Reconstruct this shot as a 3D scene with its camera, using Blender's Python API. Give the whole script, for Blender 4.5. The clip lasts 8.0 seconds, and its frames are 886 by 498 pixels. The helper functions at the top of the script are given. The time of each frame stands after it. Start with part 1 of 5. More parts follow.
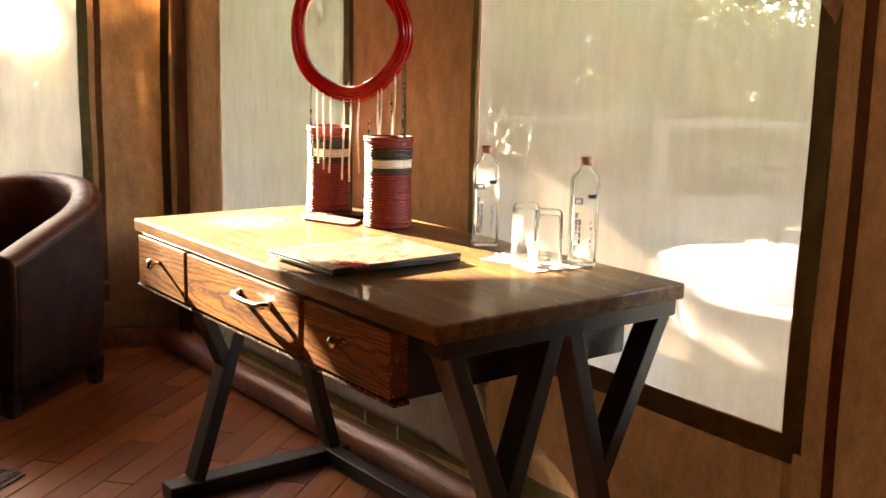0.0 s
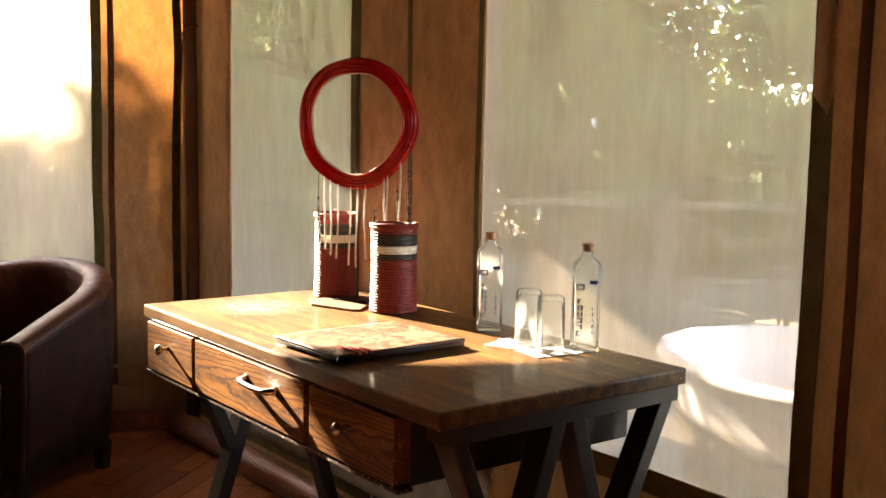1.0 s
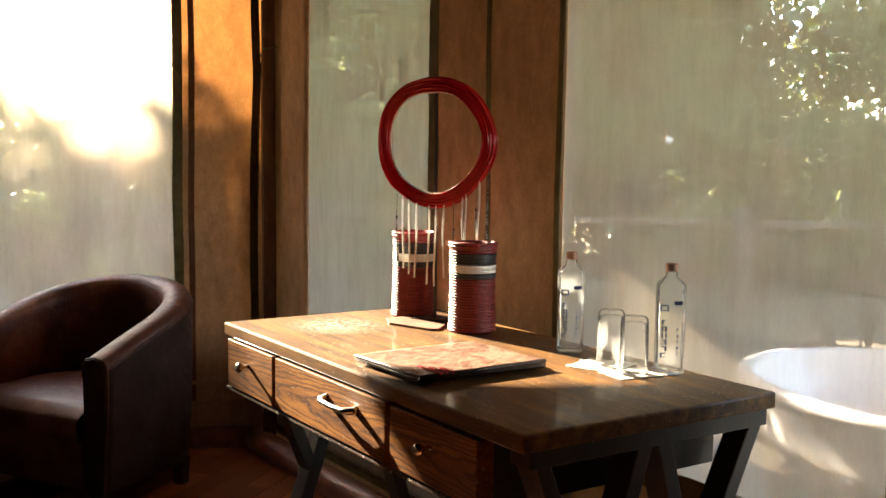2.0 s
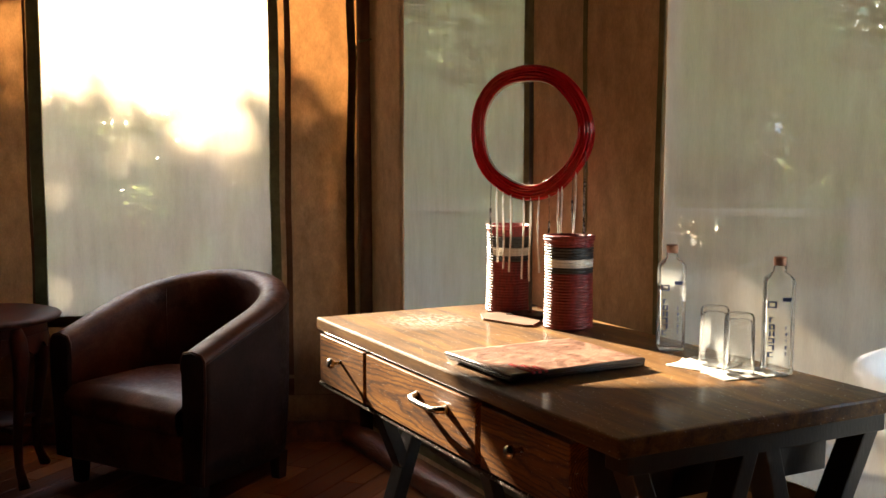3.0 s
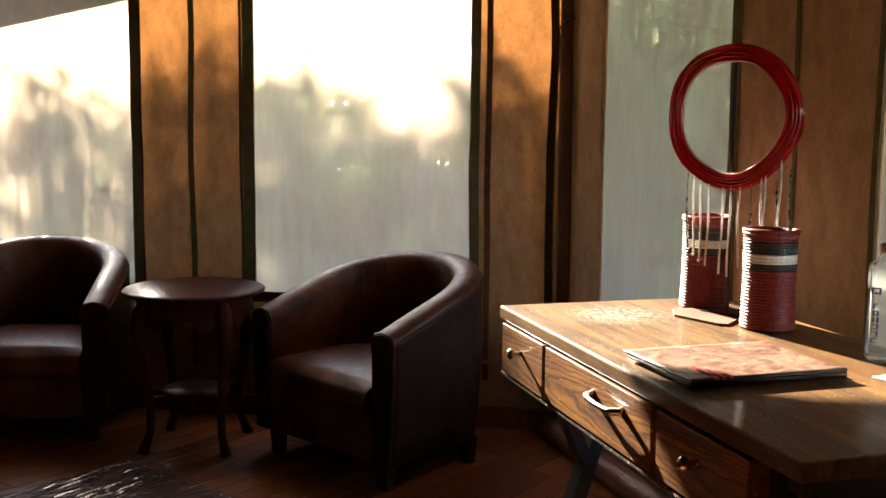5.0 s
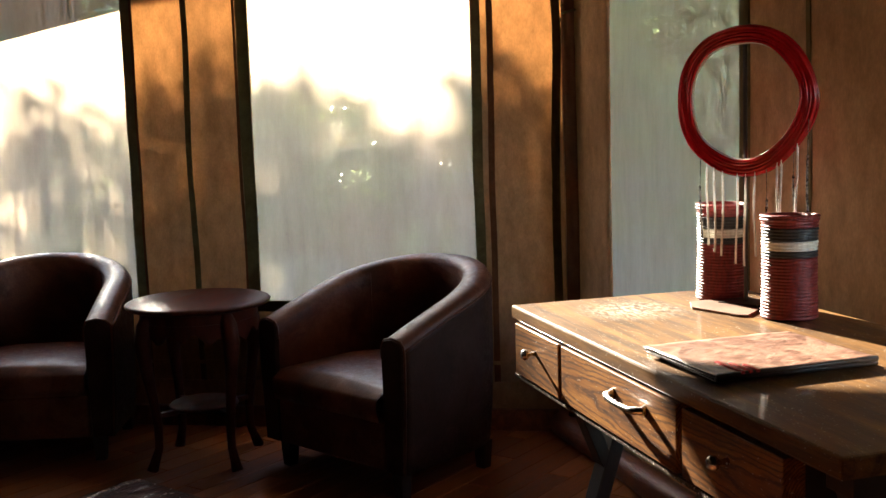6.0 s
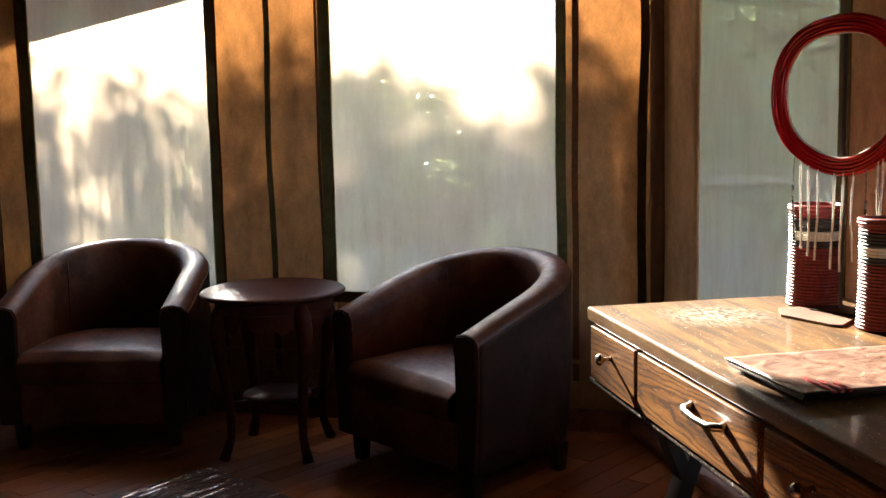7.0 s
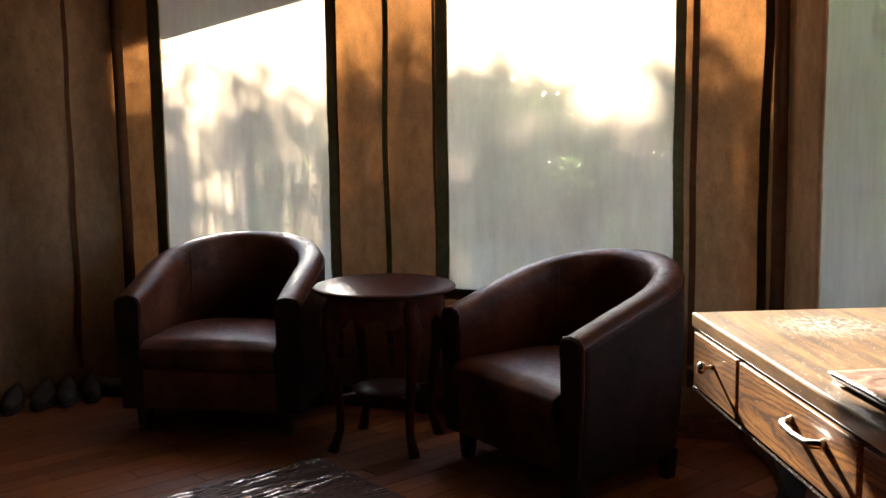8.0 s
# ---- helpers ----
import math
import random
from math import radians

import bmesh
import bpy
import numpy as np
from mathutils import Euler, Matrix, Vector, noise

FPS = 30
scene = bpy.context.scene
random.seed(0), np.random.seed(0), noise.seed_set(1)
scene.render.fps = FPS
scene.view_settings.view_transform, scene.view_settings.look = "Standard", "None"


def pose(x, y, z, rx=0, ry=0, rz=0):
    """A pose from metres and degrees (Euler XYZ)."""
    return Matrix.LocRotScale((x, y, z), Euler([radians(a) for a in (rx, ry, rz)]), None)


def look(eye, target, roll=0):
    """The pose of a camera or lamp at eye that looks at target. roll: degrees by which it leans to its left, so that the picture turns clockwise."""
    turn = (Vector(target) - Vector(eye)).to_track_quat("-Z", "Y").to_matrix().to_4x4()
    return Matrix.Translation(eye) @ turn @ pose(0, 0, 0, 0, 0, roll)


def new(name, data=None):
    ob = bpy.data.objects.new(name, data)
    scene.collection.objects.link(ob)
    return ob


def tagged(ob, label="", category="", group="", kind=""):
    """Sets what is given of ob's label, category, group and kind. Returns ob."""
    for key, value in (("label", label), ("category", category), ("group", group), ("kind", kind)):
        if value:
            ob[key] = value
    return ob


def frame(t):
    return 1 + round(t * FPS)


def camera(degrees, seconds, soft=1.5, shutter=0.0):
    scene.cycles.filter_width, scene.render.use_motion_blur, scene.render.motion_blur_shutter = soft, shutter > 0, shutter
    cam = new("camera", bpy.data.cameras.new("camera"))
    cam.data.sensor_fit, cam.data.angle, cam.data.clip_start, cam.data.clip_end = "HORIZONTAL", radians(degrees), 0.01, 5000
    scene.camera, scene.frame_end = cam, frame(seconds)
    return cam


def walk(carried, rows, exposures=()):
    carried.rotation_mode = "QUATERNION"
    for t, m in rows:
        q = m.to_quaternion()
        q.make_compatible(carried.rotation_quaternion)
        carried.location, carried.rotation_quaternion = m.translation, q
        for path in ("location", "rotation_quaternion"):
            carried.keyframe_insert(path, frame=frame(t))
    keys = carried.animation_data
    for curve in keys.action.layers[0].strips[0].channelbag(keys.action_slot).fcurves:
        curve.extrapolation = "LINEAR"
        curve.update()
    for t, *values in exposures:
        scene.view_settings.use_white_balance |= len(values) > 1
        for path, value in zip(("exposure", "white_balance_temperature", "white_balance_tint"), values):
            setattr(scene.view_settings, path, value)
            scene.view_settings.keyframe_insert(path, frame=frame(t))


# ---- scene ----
cam = camera(45.5, 8.0)

PATH = [
    (0, (0.147, 1.254, 1.212), (1.358, 2.802, 0.842), 1.4),
    (0.5, (0.14, 1.236, 1.221), (1.338, 2.809, 0.923), 1.6),
    (1, (0.138, 1.22, 1.231), (1.344, 2.799, 1.01), 1.1),
    (1.2, (0.122, 1.241, 1.233), (1.325, 2.826, 1.028), 1.2),
    (2.5, (0.14, 1.256, 1.232), (1.155, 2.969, 1.037), 0.2),
    (3, (0.186, 1.3, 1.228), (1.12, 3.057, 1.023), 0.1),
    (3.5, (0.244, 1.339, 1.235), (1.072, 3.146, 1.011), 0.9),
    (4, (0.277, 1.353, 1.237), (1.029, 3.191, 1.002), 1.2),
    (4.5, (0.29, 1.352, 1.236), (0.926, 3.234, 1.006), 0.7),
    (5, (0.304, 1.355, 1.234), (0.852, 3.263, 0.992), 0.5),
    (5.2, (0.31, 1.353, 1.234), (0.828, 3.269, 0.99), 0.1),
    (6.3, (0.322, 1.478, 1.216), (0.851, 3.392, 0.978), -2.7),
    (6.5, (0.325, 1.503, 1.221), (0.806, 3.428, 0.968), -2.6),
    (7, (0.384, 1.523, 1.226), (0.758, 3.471, 0.971), -1.2),
    (7.5, (0.427, 1.528, 1.227), (0.667, 3.497, 0.972), -1.5),
    (8, (0.458, 1.532, 1.229), (0.587, 3.512, 0.972), -0.8),
]
EXPOSURES = [(0, 4.88, 7700, 13), (0.5, 4.68, 7700, 13), (1.0, 4.43, 7400, 13), (2.5, 3.85, 6900, 10), (3.5, 3.73, 6700, 10), (4.5, 3.78, 6400, 8), (6.5, 3.80, 6000, 7), (8.0, 3.78, 5850, 7)]
walk(cam, [(t, look(eye, target, roll)) for t, eye, target, roll in PATH], EXPOSURES)

# ---- world, sun and exposure ----
world = bpy.data.worlds.new("world")
scene.world = world
world.use_nodes = True
wn, wl = world.node_tree.nodes, world.node_tree.links
sky = wn.new("ShaderNodeTexSky")
sky.sky_type = 'NISHITA'
sky.sun_disc = False
SUN = Vector((0.146, -1.0, -0.42)).normalized()      # the way the light travels
sky.sun_elevation = math.asin(-SUN.z)
sky.sun_rotation = math.atan2(-SUN.x, -SUN.y)
wl.new(sky.outputs[0], wn["Background"].inputs[0])
wn["Background"].inputs[1].default_value = 0.125
sun = new("sun", bpy.data.lights.new("sun", 'SUN'))
sun.data.energy, sun.data.angle, sun.data.color = 6.5, radians(0.5), (1.0, 0.86, 0.66)
sun.matrix_world = look((0, 12, 6), Vector((0, 12, 6)) + SUN)


# ---- materials ----
def nodes_of(name):
    m = bpy.data.materials.new(name)
    m.use_nodes = True
    t = m.node_tree
    b = t.nodes["Principled BSDF"]
    return m, t, b


def ramp(t, fac, stops):
    r = t.nodes.new("ShaderNodeValToRGB")
    e = r.color_ramp.elements
    while len(e) < len(stops):
        e.new(0.5)
    for k, (p, c) in zip(e, stops):
        k.position, k.color = p, (*c, 1)
    t.links.new(fac, r.inputs[0])
    return r.outputs[0]


def tex_noise(t, scale, detail=4, stretch=(1, 1, 1), rough=0.55, dist=0.0, local=True):
    c = t.nodes.new("ShaderNodeTexCoord")
    mp = t.nodes.new("ShaderNodeMapping")
    mp.inputs["Scale"].default_value = stretch
    n = t.nodes.new("ShaderNodeTexNoise")
    n.inputs["Scale"].default_value, n.inputs["Detail"].default_value = scale, detail
    n.inputs["Roughness"].default_value, n.inputs["Distortion"].default_value = rough, dist
    t.links.new(c.outputs["Object"], mp.inputs[0])
    t.links.new(mp.outputs[0], n.inputs[0])
    return n.outputs[0]


def bump(t, b, h, strength, dist=0.01):
    n = t.nodes.new("ShaderNodeBump")
    n.inputs["Strength"].default_value, n.inputs["Distance"].default_value = strength, dist
    t.links.new(h, n.inputs["Height"])
    t.links.new(n.outputs[0], b.inputs["Normal"])


def mixed(t, kind, fac, a, b):
    m = t.nodes.new("ShaderNodeMix")
    m.data_type, m.blend_type = 'RGBA', kind
    if isinstance(fac, float):
        m.inputs[0].default_value = fac
    else:
        t.links.new(fac, m.inputs[0])
    for s, v in ((6, a), (7, b)):
        if isinstance(v, tuple):
            m.inputs[s].default_value = (*v, 1)
        else:
            t.links.new(v, m.inputs[s])
    return m.outputs[2]


def surface(name, dark, light, scale=8, stretch=(1, 1, 1), rough=0.6, metal=0.0, bumps=0.2, fine=90, spread=(0.3, 0.7), dist=0.0, coat=0.0, spec=0.5):
    """A worn surface: a broad stain, a fine grain, and relief."""
    m, t, b = nodes_of(name)
    broad = tex_noise(t, scale, 5, stretch, dist=dist)
    grain = tex_noise(t, fine, 3, stretch)
    col = ramp(t, broad, [(spread[0], dark), (spread[1], light)])
    g = ramp(t, grain, [(0.3, (0.72, 0.72, 0.72)), (0.7, (1.0, 1.0, 1.0))])
    t.links.new(mixed(t, 'MULTIPLY', 0.8, col, g), b.inputs["Base Color"])
    r = t.nodes.new("ShaderNodeMapRange")
    r.inputs[3].default_value, r.inputs[4].default_value = max(rough - 0.1, 0.02), min(rough + 0.12, 1)
    t.links.new(broad, r.inputs[0])
    t.links.new(r.outputs[0], b.inputs["Roughness"])
    b.inputs["Metallic"].default_value = metal
    b.inputs["Coat Weight"].default_value = coat
    b.inputs["Specular IOR Level"].default_value = spec
    b.inputs["Coat Roughness"].default_value = 0.15
    if bumps:
        bump(t, b, grain, bumps, 0.004)
    return m


def cloth(name, dark, light, through_light, amount=0.5, holes=0.0, weave=420, streak=(1, 1, 1)):
    """Woven cloth that lets some light through its threads, and, as a screen, straight through its holes."""
    m, t, b = nodes_of(name)
    broad = tex_noise(t, 2.6, 5, streak)
    thread = tex_noise(t, weave, 2, streak)
    col = ramp(t, broad, [(0.25, dark), (0.75, light)])
    g = ramp(t, thread, [(0.3, (0.7, 0.7, 0.7)), (0.7, (1, 1, 1))])
    blot = tex_noise(t, 19, 7, (streak[0], streak[1], max(streak[2], 0.35)), 0.7)
    col = mixed(t, 'MULTIPLY', 0.25 if holes else 0.7, col, g)
    col = mixed(t, 'MULTIPLY', 0.2 if holes else 0.8, col, ramp(t, blot, [(0.32, (0.55, 0.52, 0.48)), (0.62, (1, 1, 1))]))
    t.links.new(col, b.inputs["Base Color"])
    b.inputs["Roughness"].default_value = 0.9
    b.inputs["Specular IOR Level"].default_value = 0.15
    bump(t, b, mixed(t, 'MIX', 0.55, thread, tex_noise(t, 55, 5, (1, 1, 0.6), 0.65)), 0.4, 0.004)
    tr = t.nodes.new("ShaderNodeBsdfTranslucent")
    t.links.new(mixed(t, 'MULTIPLY', 1.0, mixed(t, 'MIX', 0.0 if holes else 0.22, col, (0.95, 0.86, 0.66)), through_light), tr.inputs[0])
    mx = t.nodes.new("ShaderNodeMixShader")
    mx.inputs[0].default_value = amount
    t.links.new(b.outputs[0], mx.inputs[1])
    t.links.new(tr.outputs[0], mx.inputs[2])
    last = mx
    if holes:
        tp = t.nodes.new("ShaderNodeBsdfTransparent")
        m2 = t.nodes.new("ShaderNodeMixShader")
        r = t.nodes.new("ShaderNodeMapRange")
        r.inputs[1].default_value, r.inputs[2].default_value = 0.3, 0.7
        r.inputs[3].default_value, r.inputs[4].default_value = holes - 0.03, holes + 0.03
        t.links.new(tex_noise(t, 30, 3, streak), r.inputs[0])
        t.links.new(r.outputs[0], m2.inputs[0])
        t.links.new(mx.outputs[0], m2.inputs[1])
        t.links.new(tp.outputs[0], m2.inputs[2])
        last = m2
    t.links.new(last.outputs[0], t.nodes["Material Output"].inputs[0])
    return m


def plain(name, color, rough=0.5, metal=0.0):
    m, t, b = nodes_of(name)
    b.inputs["Base Color"].default_value = (*color, 1)
    b.inputs["Roughness"].default_value, b.inputs["Metallic"].default_value = rough, metal
    return m


def hide(name, dark, mid, worn, spec=0.29):
    """Old leather: mottled, creased, rubbed pale here and there, with uneven gloss."""
    m, t, b = nodes_of(name)
    broad = tex_noise(t, 6, 6, rough=0.65, dist=0.9)
    rub = tex_noise(t, 3.1, 7, rough=0.72, dist=0.4)
    pores = tex_noise(t, 190, 3)
    crease = tex_noise(t, 34, 5, dist=1.5)
    c = ramp(t, broad, [(0.30, dark), (0.72, mid)])
    c = mixed(t, 'MIX', ramp(t, rub, [(0.52, (0, 0, 0)), (0.75, (0.8, 0.8, 0.8))]), c, worn)
    c = mixed(t, 'MULTIPLY', 0.6, c, ramp(t, pores, [(0.3, (0.6, 0.6, 0.6)), (0.6, (1, 1, 1))]))
    t.links.new(c, b.inputs["Base Color"])
    r = t.nodes.new("ShaderNodeMapRange")
    r.inputs[1].default_value, r.inputs[2].default_value = 0.3, 0.7
    r.inputs[3].default_value, r.inputs[4].default_value = 0.34, 0.60
    t.links.new(crease, r.inputs[0])
    t.links.new(r.outputs[0], b.inputs["Roughness"])
    b.inputs["Specular IOR Level"].default_value = spec
    h = mixed(t, 'MIX', 0.6, pores, crease)
    bump(t, b, h, 0.35, 0.004)
    return m


CANVAS = cloth("canvas", (0.40, 0.238, 0.145), (0.68, 0.448, 0.292), (1.0, 0.90, 0.71), 0.36, 0.0, 170, (1, 1, 0.5))
# kept very dark so that unseen surfaces bounce little light into the room
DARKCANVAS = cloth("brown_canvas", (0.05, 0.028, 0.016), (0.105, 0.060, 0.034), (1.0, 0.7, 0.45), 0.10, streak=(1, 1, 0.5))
PALECANVAS = cloth("pale_lining", (0.40, 0.36, 0.31), (0.58, 0.53, 0.46), (1.0, 0.9, 0.75), 0.3, 0.0, 170, (1, 1, 0.5))
TRIM = cloth("canvas_binding", (0.125, 0.112, 0.052), (0.21, 0.19, 0.095), (1.0, 0.5, 0.25), 0.12)
REDTRIM = cloth("brown_binding", (0.14, 0.066, 0.036), (0.22, 0.105, 0.058), (1.0, 0.4, 0.15), 0.15)
SCREEN = cloth("insect_screen", (0.75, 0.62, 0.465), (0.85, 0.725, 0.575), (1.0, 0.97, 0.92), 0.68, holes=0.575, streak=(1, 1, 0.16))
DARKWOOD = surface("black_stained_wood", (0.012, 0.008, 0.006), (0.035, 0.024, 0.017), 6, (3, 3, 1), 0.42, 0, 0.15, 70)
REDWOOD = surface("mahogany", (0.03, 0.007, 0.004), (0.105, 0.022, 0.011), 7, (3, 1, 1), 0.5, 0, 0.08, 60, coat=0.02, spec=0.13)
LOG = surface("varnished_log", (0.09, 0.028, 0.012), (0.27, 0.095, 0.038), 6, (4, 0.8, 4), 0.45, 0, 0.5, 40, dist=0.8)
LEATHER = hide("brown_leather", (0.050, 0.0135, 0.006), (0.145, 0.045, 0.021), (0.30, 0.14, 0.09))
# the brown leather again, with the chairs' side shade put into its colour
SHADELEATHER = hide("dark_leather", (0.022, 0.011, 0.009), (0.055, 0.027, 0.021), (0.09, 0.048, 0.04), 0.10)
METAL = surface("brushed_steel", (0.5, 0.48, 0.45), (0.75, 0.72, 0.68), 20, (1, 1, 1), 0.25, 1.0, 0.05)
WHITE = surface("white_enamel", (0.74, 0.75, 0.77), (0.82, 0.83, 0.85), 3, (1, 1, 1), 0.2, 0, 0.02)
EARTH = surface("earth", (0.14, 0.115, 0.08), (0.30, 0.25, 0.18), 1.5, (1, 1, 1), 0.9, 0, 0.4, 30)

def glass(name, tint=(0.985, 0.992, 0.99)):
    """Thin clear glass: seen straight through, with a Fresnel gloss."""
    m, t, b = nodes_of(name)
    tp = t.nodes.new("ShaderNodeBsdfTransparent")
    tp.inputs[0].default_value = (*tint, 1)
    gl = t.nodes.new("ShaderNodeBsdfGlossy")
    gl.inputs["Roughness"].default_value = 0.05
    fr = t.nodes.new("ShaderNodeFresnel")
    fr.inputs[0].default_value = 1.14
    mx = t.nodes.new("ShaderNodeMixShader")
    t.links.new(fr.outputs[0], mx.inputs[0])
    t.links.new(tp.outputs[0], mx.inputs[1])
    t.links.new(gl.outputs[0], mx.inputs[2])
    # a little translucent white stands in for sunlight refracted by the glass
    haze = t.nodes.new("ShaderNodeBsdfTranslucent")
    haze.inputs[0].default_value = (0.95, 0.96, 0.95, 1)
    m2 = t.nodes.new("ShaderNodeMixShader")
    m2.inputs[0].default_value = 0.045
    t.links.new(mx.outputs[0], m2.inputs[1])
    t.links.new(haze.outputs[0], m2.inputs[2])
    t.links.new(m2.outputs[0], t.nodes["Material Output"].inputs[0])
    return m


def woven(name, dark, light):
    m, t, b = nodes_of(name)
    n = tex_noise(t, 160, 2, (1, 1, 0.3))
    w = tex_noise(t, 9, 3)
    c = mixed(t, 'MULTIPLY', 0.6, ramp(t, n, [(0.3, dark), (0.7, light)]), ramp(t, w, [(0.3, (0.6, 0.6, 0.6)), (0.7, (1, 1, 1))]))
    t.links.new(c, b.inputs["Base Color"])
    b.inputs["Roughness"].default_value = 0.5
    bump(t, b, n, 0.4, 0.003)
    return m


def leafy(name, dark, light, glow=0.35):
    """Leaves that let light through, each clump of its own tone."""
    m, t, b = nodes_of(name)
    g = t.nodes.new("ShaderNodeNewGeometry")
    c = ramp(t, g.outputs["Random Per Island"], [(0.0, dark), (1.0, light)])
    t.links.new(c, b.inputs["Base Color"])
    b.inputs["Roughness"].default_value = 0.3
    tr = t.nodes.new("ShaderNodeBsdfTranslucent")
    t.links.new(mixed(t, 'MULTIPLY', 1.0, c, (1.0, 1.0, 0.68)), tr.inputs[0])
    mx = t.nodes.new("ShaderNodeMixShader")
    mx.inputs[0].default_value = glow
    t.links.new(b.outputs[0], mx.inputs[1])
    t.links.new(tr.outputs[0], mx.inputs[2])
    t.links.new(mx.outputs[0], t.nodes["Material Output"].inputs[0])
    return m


def boards(name, dark, light, stretch, rough=0.4):
    """Floor boards: one tone a board, grain along it."""
    m, t, b = nodes_of(name)
    oi = t.nodes.new("ShaderNodeObjectInfo")
    tone = ramp(t, oi.outputs["Random"], [(0.0, dark), (1.0, light)])
    grain = tex_noise(t, 12, 5, stretch, dist=0.5)
    fine = tex_noise(t, 80, 3, stretch)
    c = mixed(t, 'MULTIPLY', 0.75, tone, ramp(t, grain, [(0.25, (0.45, 0.40, 0.36)), (0.75, (1, 1, 1))]))
    c = mixed(t, 'MULTIPLY', 0.5, c, ramp(t, fine, [(0.3, (0.6, 0.6, 0.6)), (0.7, (1, 1, 1))]))
    t.links.new(c, b.inputs["Base Color"])
    r = t.nodes.new("ShaderNodeMapRange")
    r.inputs[3].default_value, r.inputs[4].default_value = rough - 0.08, rough + 0.15
    t.links.new(grain, r.inputs[0])
    t.links.new(r.outputs[0], b.inputs["Roughness"])
    b.inputs["Specular IOR Level"].default_value = 0.3
    bump(t, b, fine, 0.12, 0.003)
    return m


def oak(name, dark, mid, light, rings, centre, rough=0.33, dust=0.0, coat=0.0, figure=0.8, along=0.4, spec=0.28, scuff=None):
    """Stained wood cut through its growth rings: flamed grain along y, fine pores and, where it is dusty, pale specks."""
    m, t, b = nodes_of(name)
    c = t.nodes.new("ShaderNodeTexCoord")
    mp = t.nodes.new("ShaderNodeMapping")
    mp.inputs["Location"].default_value = centre
    mp.inputs["Rotation"].default_value = (0.05, 0.0, 0.16)
    mp.inputs["Scale"].default_value = (1.0, along, 1.0)
    w = t.nodes.new("ShaderNodeTexWave")
    w.wave_type, w.rings_direction = 'RINGS', 'Y'
    w.inputs["Scale"].default_value, w.inputs["Distortion"].default_value = rings, 6.0
    w.inputs["Detail"].default_value, w.inputs["Detail Scale"].default_value = 4.0, 0.9
    w.inputs["Detail Roughness"].default_value = 0.6
    t.links.new(c.outputs["Object"], mp.inputs[0])
    t.links.new(mp.outputs[0], w.inputs[0])
    broad = tex_noise(t, 3.0, 4)
    streak = tex_noise(t, 30, 6, (1, 0.07, 1), 0.65, 0.4)
    pores = tex_noise(t, 260, 3, (1, 0.05, 1))
    col = ramp(t, streak, [(0.28, dark), (0.52, mid), (0.75, light)])
    flame = ramp(t, w.outputs[0], [(0.0, (0.28, 0.22, 0.18)), (0.35, (0.85, 0.83, 0.8)), (0.8, (1, 1, 1))])
    col = mixed(t, 'MULTIPLY', figure, col, flame)
    col = mixed(t, 'MULTIPLY', 0.7, col, ramp(t, broad, [(0.3, (0.62, 0.56, 0.5)), (0.7, (1, 1, 1))]))
    col = mixed(t, 'MULTIPLY', 0.6, col, ramp(t, pores, [(0.36, (0.45, 0.42, 0.4)), (0.55, (1, 1, 1))]))
    if dust:
        sp = ramp(t, tex_noise(t, 210, 2), [(0.70 - dust, (0, 0, 0)), (0.73 - dust, (1, 1, 1))])
        col = mixed(t, 'MIX', sp, col, (0.62, 0.58, 0.50))
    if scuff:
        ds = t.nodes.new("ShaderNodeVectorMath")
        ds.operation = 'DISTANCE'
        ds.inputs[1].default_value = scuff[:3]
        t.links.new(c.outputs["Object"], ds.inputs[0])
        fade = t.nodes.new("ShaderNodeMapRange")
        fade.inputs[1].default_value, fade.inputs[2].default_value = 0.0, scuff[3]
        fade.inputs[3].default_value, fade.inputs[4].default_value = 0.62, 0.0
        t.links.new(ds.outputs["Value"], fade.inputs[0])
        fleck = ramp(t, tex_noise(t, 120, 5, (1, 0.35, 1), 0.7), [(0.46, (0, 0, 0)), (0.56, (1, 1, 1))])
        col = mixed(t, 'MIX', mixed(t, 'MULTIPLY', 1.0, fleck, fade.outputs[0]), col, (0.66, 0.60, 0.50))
    t.links.new(col, b.inputs["Base Color"])
    r = t.nodes.new("ShaderNodeMapRange")
    r.inputs[3].default_value, r.inputs[4].default_value = rough - 0.06, rough + 0.14
    t.links.new(broad, r.inputs[0])
    t.links.new(r.outputs[0], b.inputs["Roughness"])
    b.inputs["Coat Weight"].default_value, b.inputs["Coat Roughness"].default_value = coat, 0.09
    b.inputs["Specular IOR Level"].default_value = spec
    bump(t, b, pores, 0.15, 0.003)
    return m


GLASS = glass("clear_glass")
RED = woven("red_plaited_cord", (0.12, 0.006, 0.005), (0.24, 0.015, 0.011))
BLACK = woven("black_plaited_cord", (0.010, 0.010, 0.010), (0.035, 0.033, 0.032))
CREAM = woven("cream_plaited_cord", (0.68, 0.64, 0.56), (0.86, 0.83, 0.75))
RINGRED = surface("red_lacquered_wire", (0.30, 0.004, 0.007), (0.60, 0.010, 0.015), 9, (1, 1, 1), 0.2, 0, 0.05, 60, coat=0.5)
BEAD = surface("pale_beads", (0.72, 0.69, 0.62), (0.88, 0.86, 0.80), 40, (1, 1, 1), 0.25, 0, 0.0)
DARKBEAD = surface("dark_beads", (0.02, 0.015, 0.012), (0.25, 0.22, 0.2), 120, (1, 1, 1), 0.2, 0, 0.0, spread=(0.45, 0.55))
TISSUE = cloth("paper_tissue", (0.78, 0.77, 0.74), (0.86, 0.85, 0.83), (1, 1, 1), 0.3)
